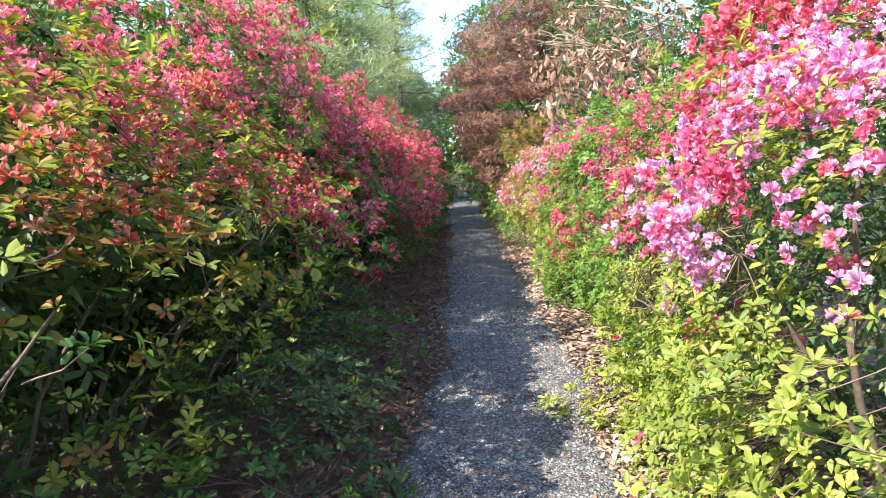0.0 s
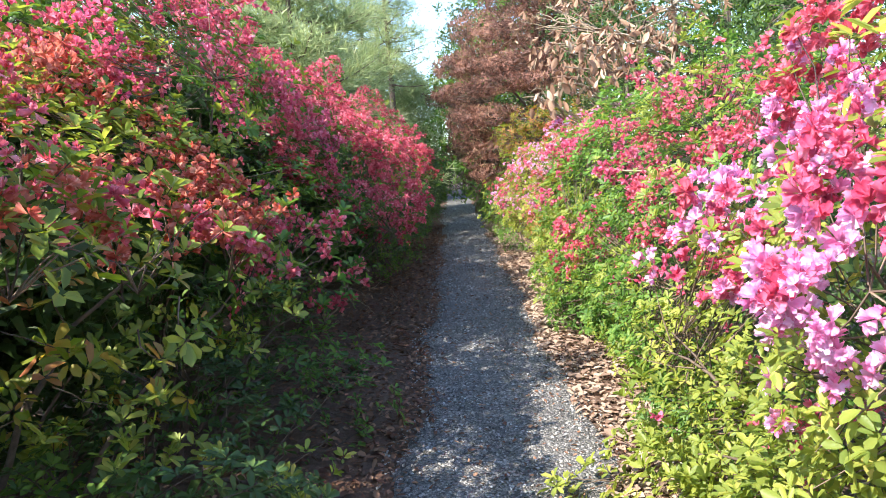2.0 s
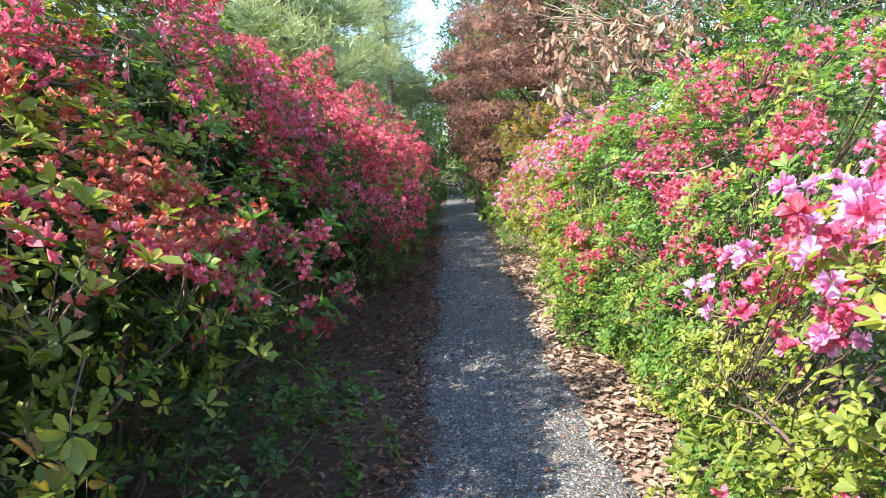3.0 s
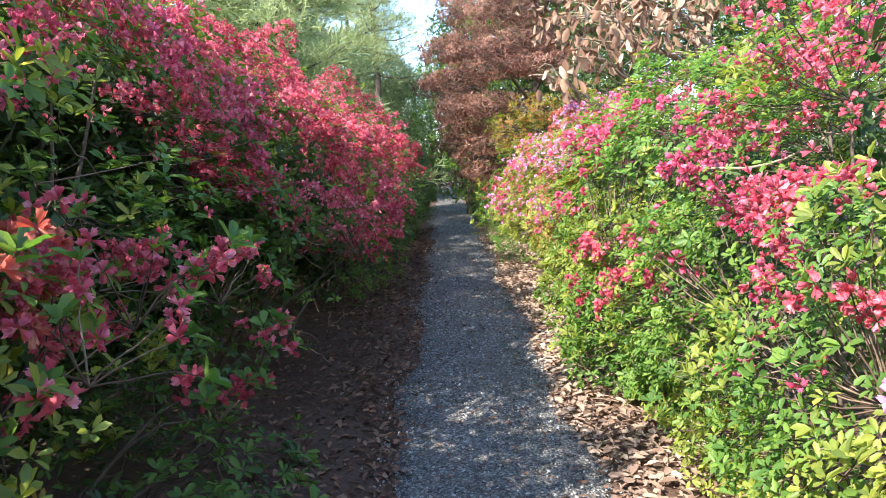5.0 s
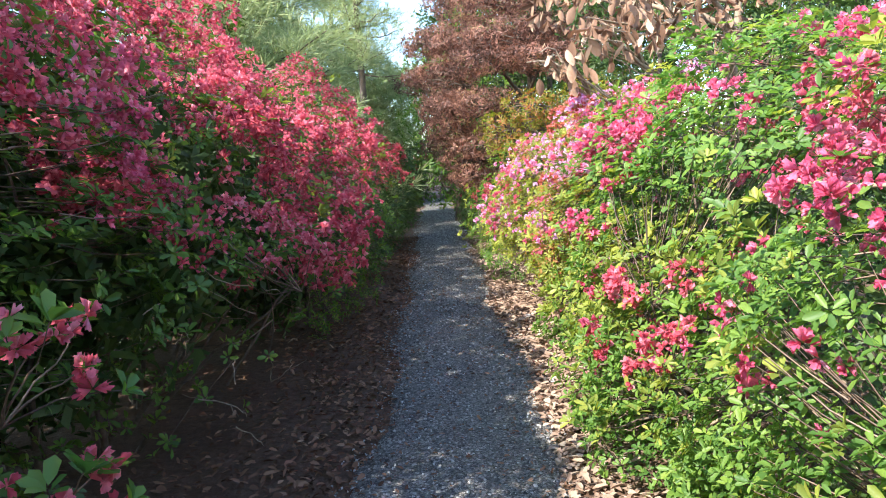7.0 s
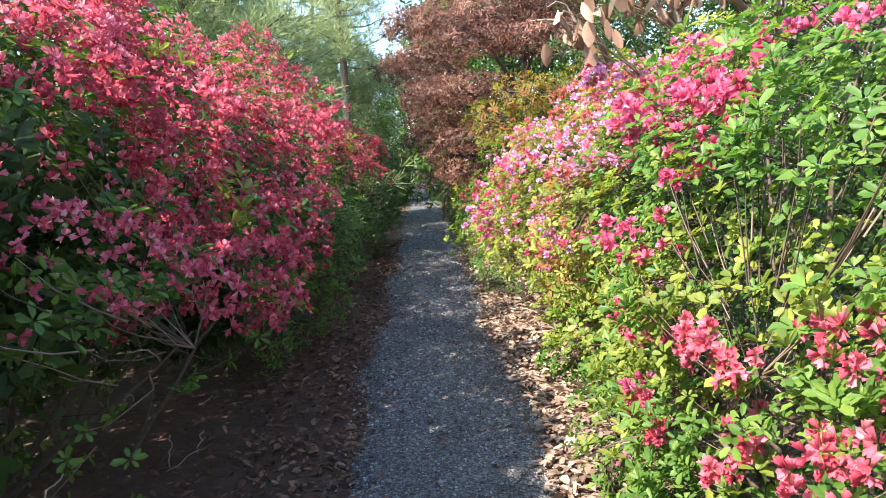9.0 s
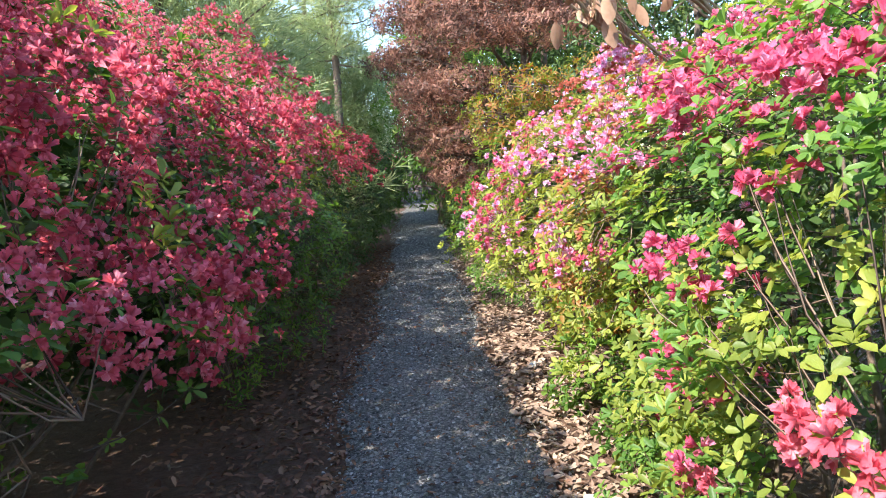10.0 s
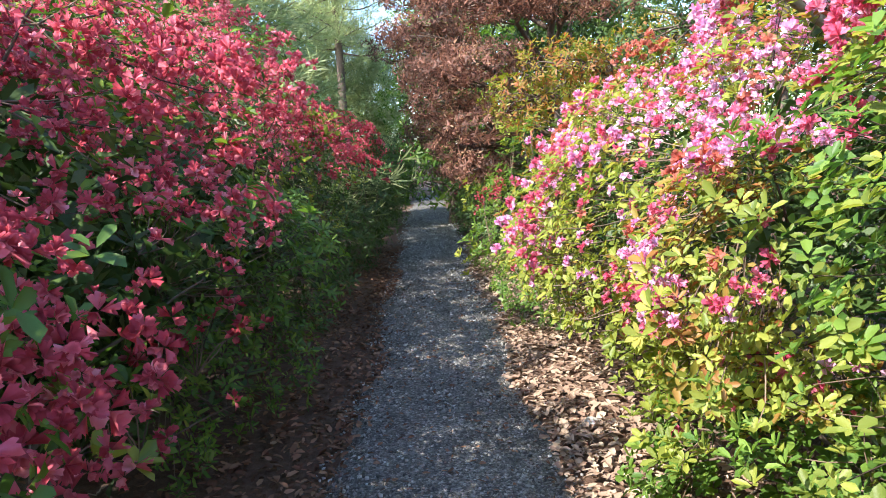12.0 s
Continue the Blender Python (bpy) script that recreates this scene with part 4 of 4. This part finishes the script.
tree("magnolia_tree", (2.9, 8.4, 0), "tree with curled dry tan leaves hanging from pale boughs", "tree", 3.6, 0.07,
     [(1.1, 7.2, 2.08, 0.2, 0.15, 0.08), (1.5, 7.15, 2.2, 0.35, 0.2, 0.1), (1.8, 7.6, 2.5, 0.5, 0.5, 0.25), (2.3, 7.8, 2.75, 0.6, 0.5, 0.3), (1.9, 8.6, 2.8, 0.7, 0.6, 0.35), (2.8, 8.2, 3.1, 0.7, 0.6, 0.4), (1.6, 9.0, 3.2, 0.6, 0.6, 0.35), (2.5, 7.8, 2.3, 0.6, 0.4, 0.22), (2.2, 8.8, 3.6, 0.7, 0.6, 0.35)],
     DRY_LEAF, 260, 0.11, PALE_BARK, count=4, ratio=0.2, hang=-1.2, spread=(0.2, 0.9), crown="dry_leaves", droop=0.1)


def curled_leaf(seed):
    """One dry leaf about the z axis, hanging down from its stalk, with rolled edges: length 1."""
    r = np.random.default_rng(seed)
    curl, twist = r.uniform(0.2, 0.7), r.uniform(-0.6, 0.6)
    rows = np.linspace(0, 1, 6)
    wide = 0.24 * np.sin(np.clip(rows * 0.93 + 0.04, 0, 1) * math.pi) ** 0.75 * r.uniform(0.8, 1.15)
    co = []
    for t, w in zip(rows, wide):
        for e in (-1, 0, 1):
            a = twist * t
            x, y = e * w, abs(e) * w * curl + 0.18 * curl * t * t
            co.append((x * math.cos(a) - y * math.sin(a), x * math.sin(a) + y * math.cos(a), -t))
    f = [[i * 3 + j, i * 3 + j + 1, i * 3 + j + 4, i * 3 + j + 3] for i in range(5) for j in range(2)]
    return np.array(co), np.array(f)


def hang_dry_leaves(parent, lobes, n):
    shapes = [mesh_from("dry_leaf", *curled_leaf(k), DRY_LEAF) for k in range(6)]
    pos, d = lobes_points(lobes, n)
    for p, v in zip(pos, d):
        ob = part_mesh("dry_leaf", shapes[int(rng.integers(0, 6))], parent)
        turn = Euler((rng.normal(0, 0.45), rng.normal(0, 0.45), rng.random() * 6.28)).to_matrix().to_4x4()
        ob.matrix_basis = Matrix.Translation((p - np.array(parent.location)).tolist()) @ turn @ Matrix.Scale(float(rng.uniform(0.08, 0.15)), 4)


magnolia = bpy.data.objects["magnolia_tree"]
hang_dry_leaves(magnolia, [(1.1, 7.2, 2.0, 0.2, 0.15, 0.07), (1.4, 7.15, 2.12, 0.28, 0.2, 0.09), (1.75, 7.15, 2.28, 0.3, 0.2, 0.1), (1.9, 7.4, 2.5, 0.4, 0.3, 0.16), (2.3, 7.8, 2.7, 0.5, 0.4, 0.25), (1.6, 8.1, 2.6, 0.4, 0.4, 0.22)], 170)
GREEN_LOBES = [(0, 0, 4.2, 1.3, 1.3, 1.0), (-0.9, 0.3, 3.2, 1.0, 1.0, 0.8), (0.9, -0.3, 3.3, 1.0, 1.0, 0.9), (0.2, 0.5, 5.4, 1.1, 1.1, 1.0), (-0.4, -0.6, 2.3, 0.9, 0.9, 0.7), (0.7, 0.6, 6.4, 0.9, 0.9, 0.9), (-0.7, 0.2, 5.2, 0.8, 0.8, 0.7), (0.8, -0.2, 1.5, 1.1, 1.0, 0.9), (-0.8, 0.1, 1.2, 1.1, 1.0, 0.9)]
for x, y, sc, mat, lab in ((4.8, 11.5, 0.95, LEAF_MID, "leafy green tree with dark forked limbs"), (3.6, 17.5, 1.2, LEAF_DARK, "dark green tree behind the maple"), (7.5, 14.0, 1.2, LEAF_MID, "leafy green tree behind the azaleas"),
                           (1.6, 22.0, 1.15, LEAF_DARK, "dark green tree beyond the maple"), (9.5, 20.0, 1.5, LEAF_DARK, "dark green tree in the distance"), (5.5, 25.0, 1.5, LEAF_MID, "green tree in the distance"),
                           (2.6, 15.6, 0.85, LEAF_DARK, "dark green tree close behind the maple"), (2.3, 17.6, 1.15, LEAF_MID, "tall leafy green tree behind the maple"), (4.6, 9.0, 0.75, LEAF_DARK, "dark green tree behind the dry-leaved tree"), (0.8, 18.8, 0.75, LEAF_MID, "leafy green tree behind the maple"), (0.9, 31.0, 0.85, LEAF_DARK, "dark bushy tree closing the end of the path"), (-1.5, 30.0, 0.75, LEAF_DARK, "dark bushy tree closing the end of the path"), (-0.3, 33.0, 0.95, LEAF_MID, "bushy tree closing the end of the path"), (2.8, 29.0, 0.9, LEAF_MID, "green tree beside the far bend"), (-4.2, 31.0, 1.0, LEAF_DARK, "dark green tree in the distance"), (3.6, 6.0, 0.6, LEAF_DARK, "small dark tree behind the azaleas"),
                           (4.8, 38.0, 1.7, LEAF_MID, "tall green tree far beyond the garden"), (9.0, 35.0, 1.7, LEAF_DARK, "tall dark tree far beyond the garden"), (14.0, 31.0, 1.6, LEAF_MID, "tall green tree far beyond the garden"), (-9.5, 38.0, 1.7, LEAF_MID, "tall green tree far beyond the garden"), (1.7, 41.0, 1.6, LEAF_DARK, "tall dark tree far beyond the garden")):
    tree("broadleaf_tree", (x, y, 0), lab, "tree", 6.2 * sc, 0.12 * sc, [(x + a * sc, y + b * sc, c * sc, d * sc, e * sc, g * sc) for a, b, c, d, e, g in GREEN_LOBES],
         mat, 1250, 0.145 * sc, BARK, group="trees round the garden")
for x, y, hgt, sd, reach, tufts in ((-2.6, 12.9, 7.6, 1, 2.1, 130), (-5.2, 14.5, 9.5, 2, 3.0, 90), (-3.4, 30.0, 12.0, 3, 3.0, 60), (-5.5, 24.0, 13.0, 5, 3.2, 60),
                                    (-2.9, 18.5, 8.5, 7, 2.0, 90), (-6.0, 9.8, 7.6, 8, 2.8, 70), (-8.5, 31.0, 14.0, 11, 3.4, 50)):
    pine((x, y, 0), hgt, sd, 0.06, reach, tufts)
pine((-1.9, 24.4, 0), 12.0, 12, 0.36, 2.0, 64)
tree("weeping_conifer", (-2.0, 26.8, 0), "pale green weeping conifer with long drooping sprays", "tree", 5.4, 0.14,
     [(-2.0, 26.8, 4.3, 1.3, 1.2, 1.2), (-2.9, 26.6, 3.4, 1.1, 1.1, 1.1), (-1.1, 26.6, 3.3, 1.0, 1.1, 1.1), (-1.6, 26.2, 2.2, 1.3, 1.1, 1.1), (-3.0, 26.3, 2.0, 1.2, 1.1, 1.1)],
     NEEDLE, 5600, 0.26, BARK, count=5, ratio=0.05, spread=(0.3, 1.0), hang=-0.5, droop=0.35)
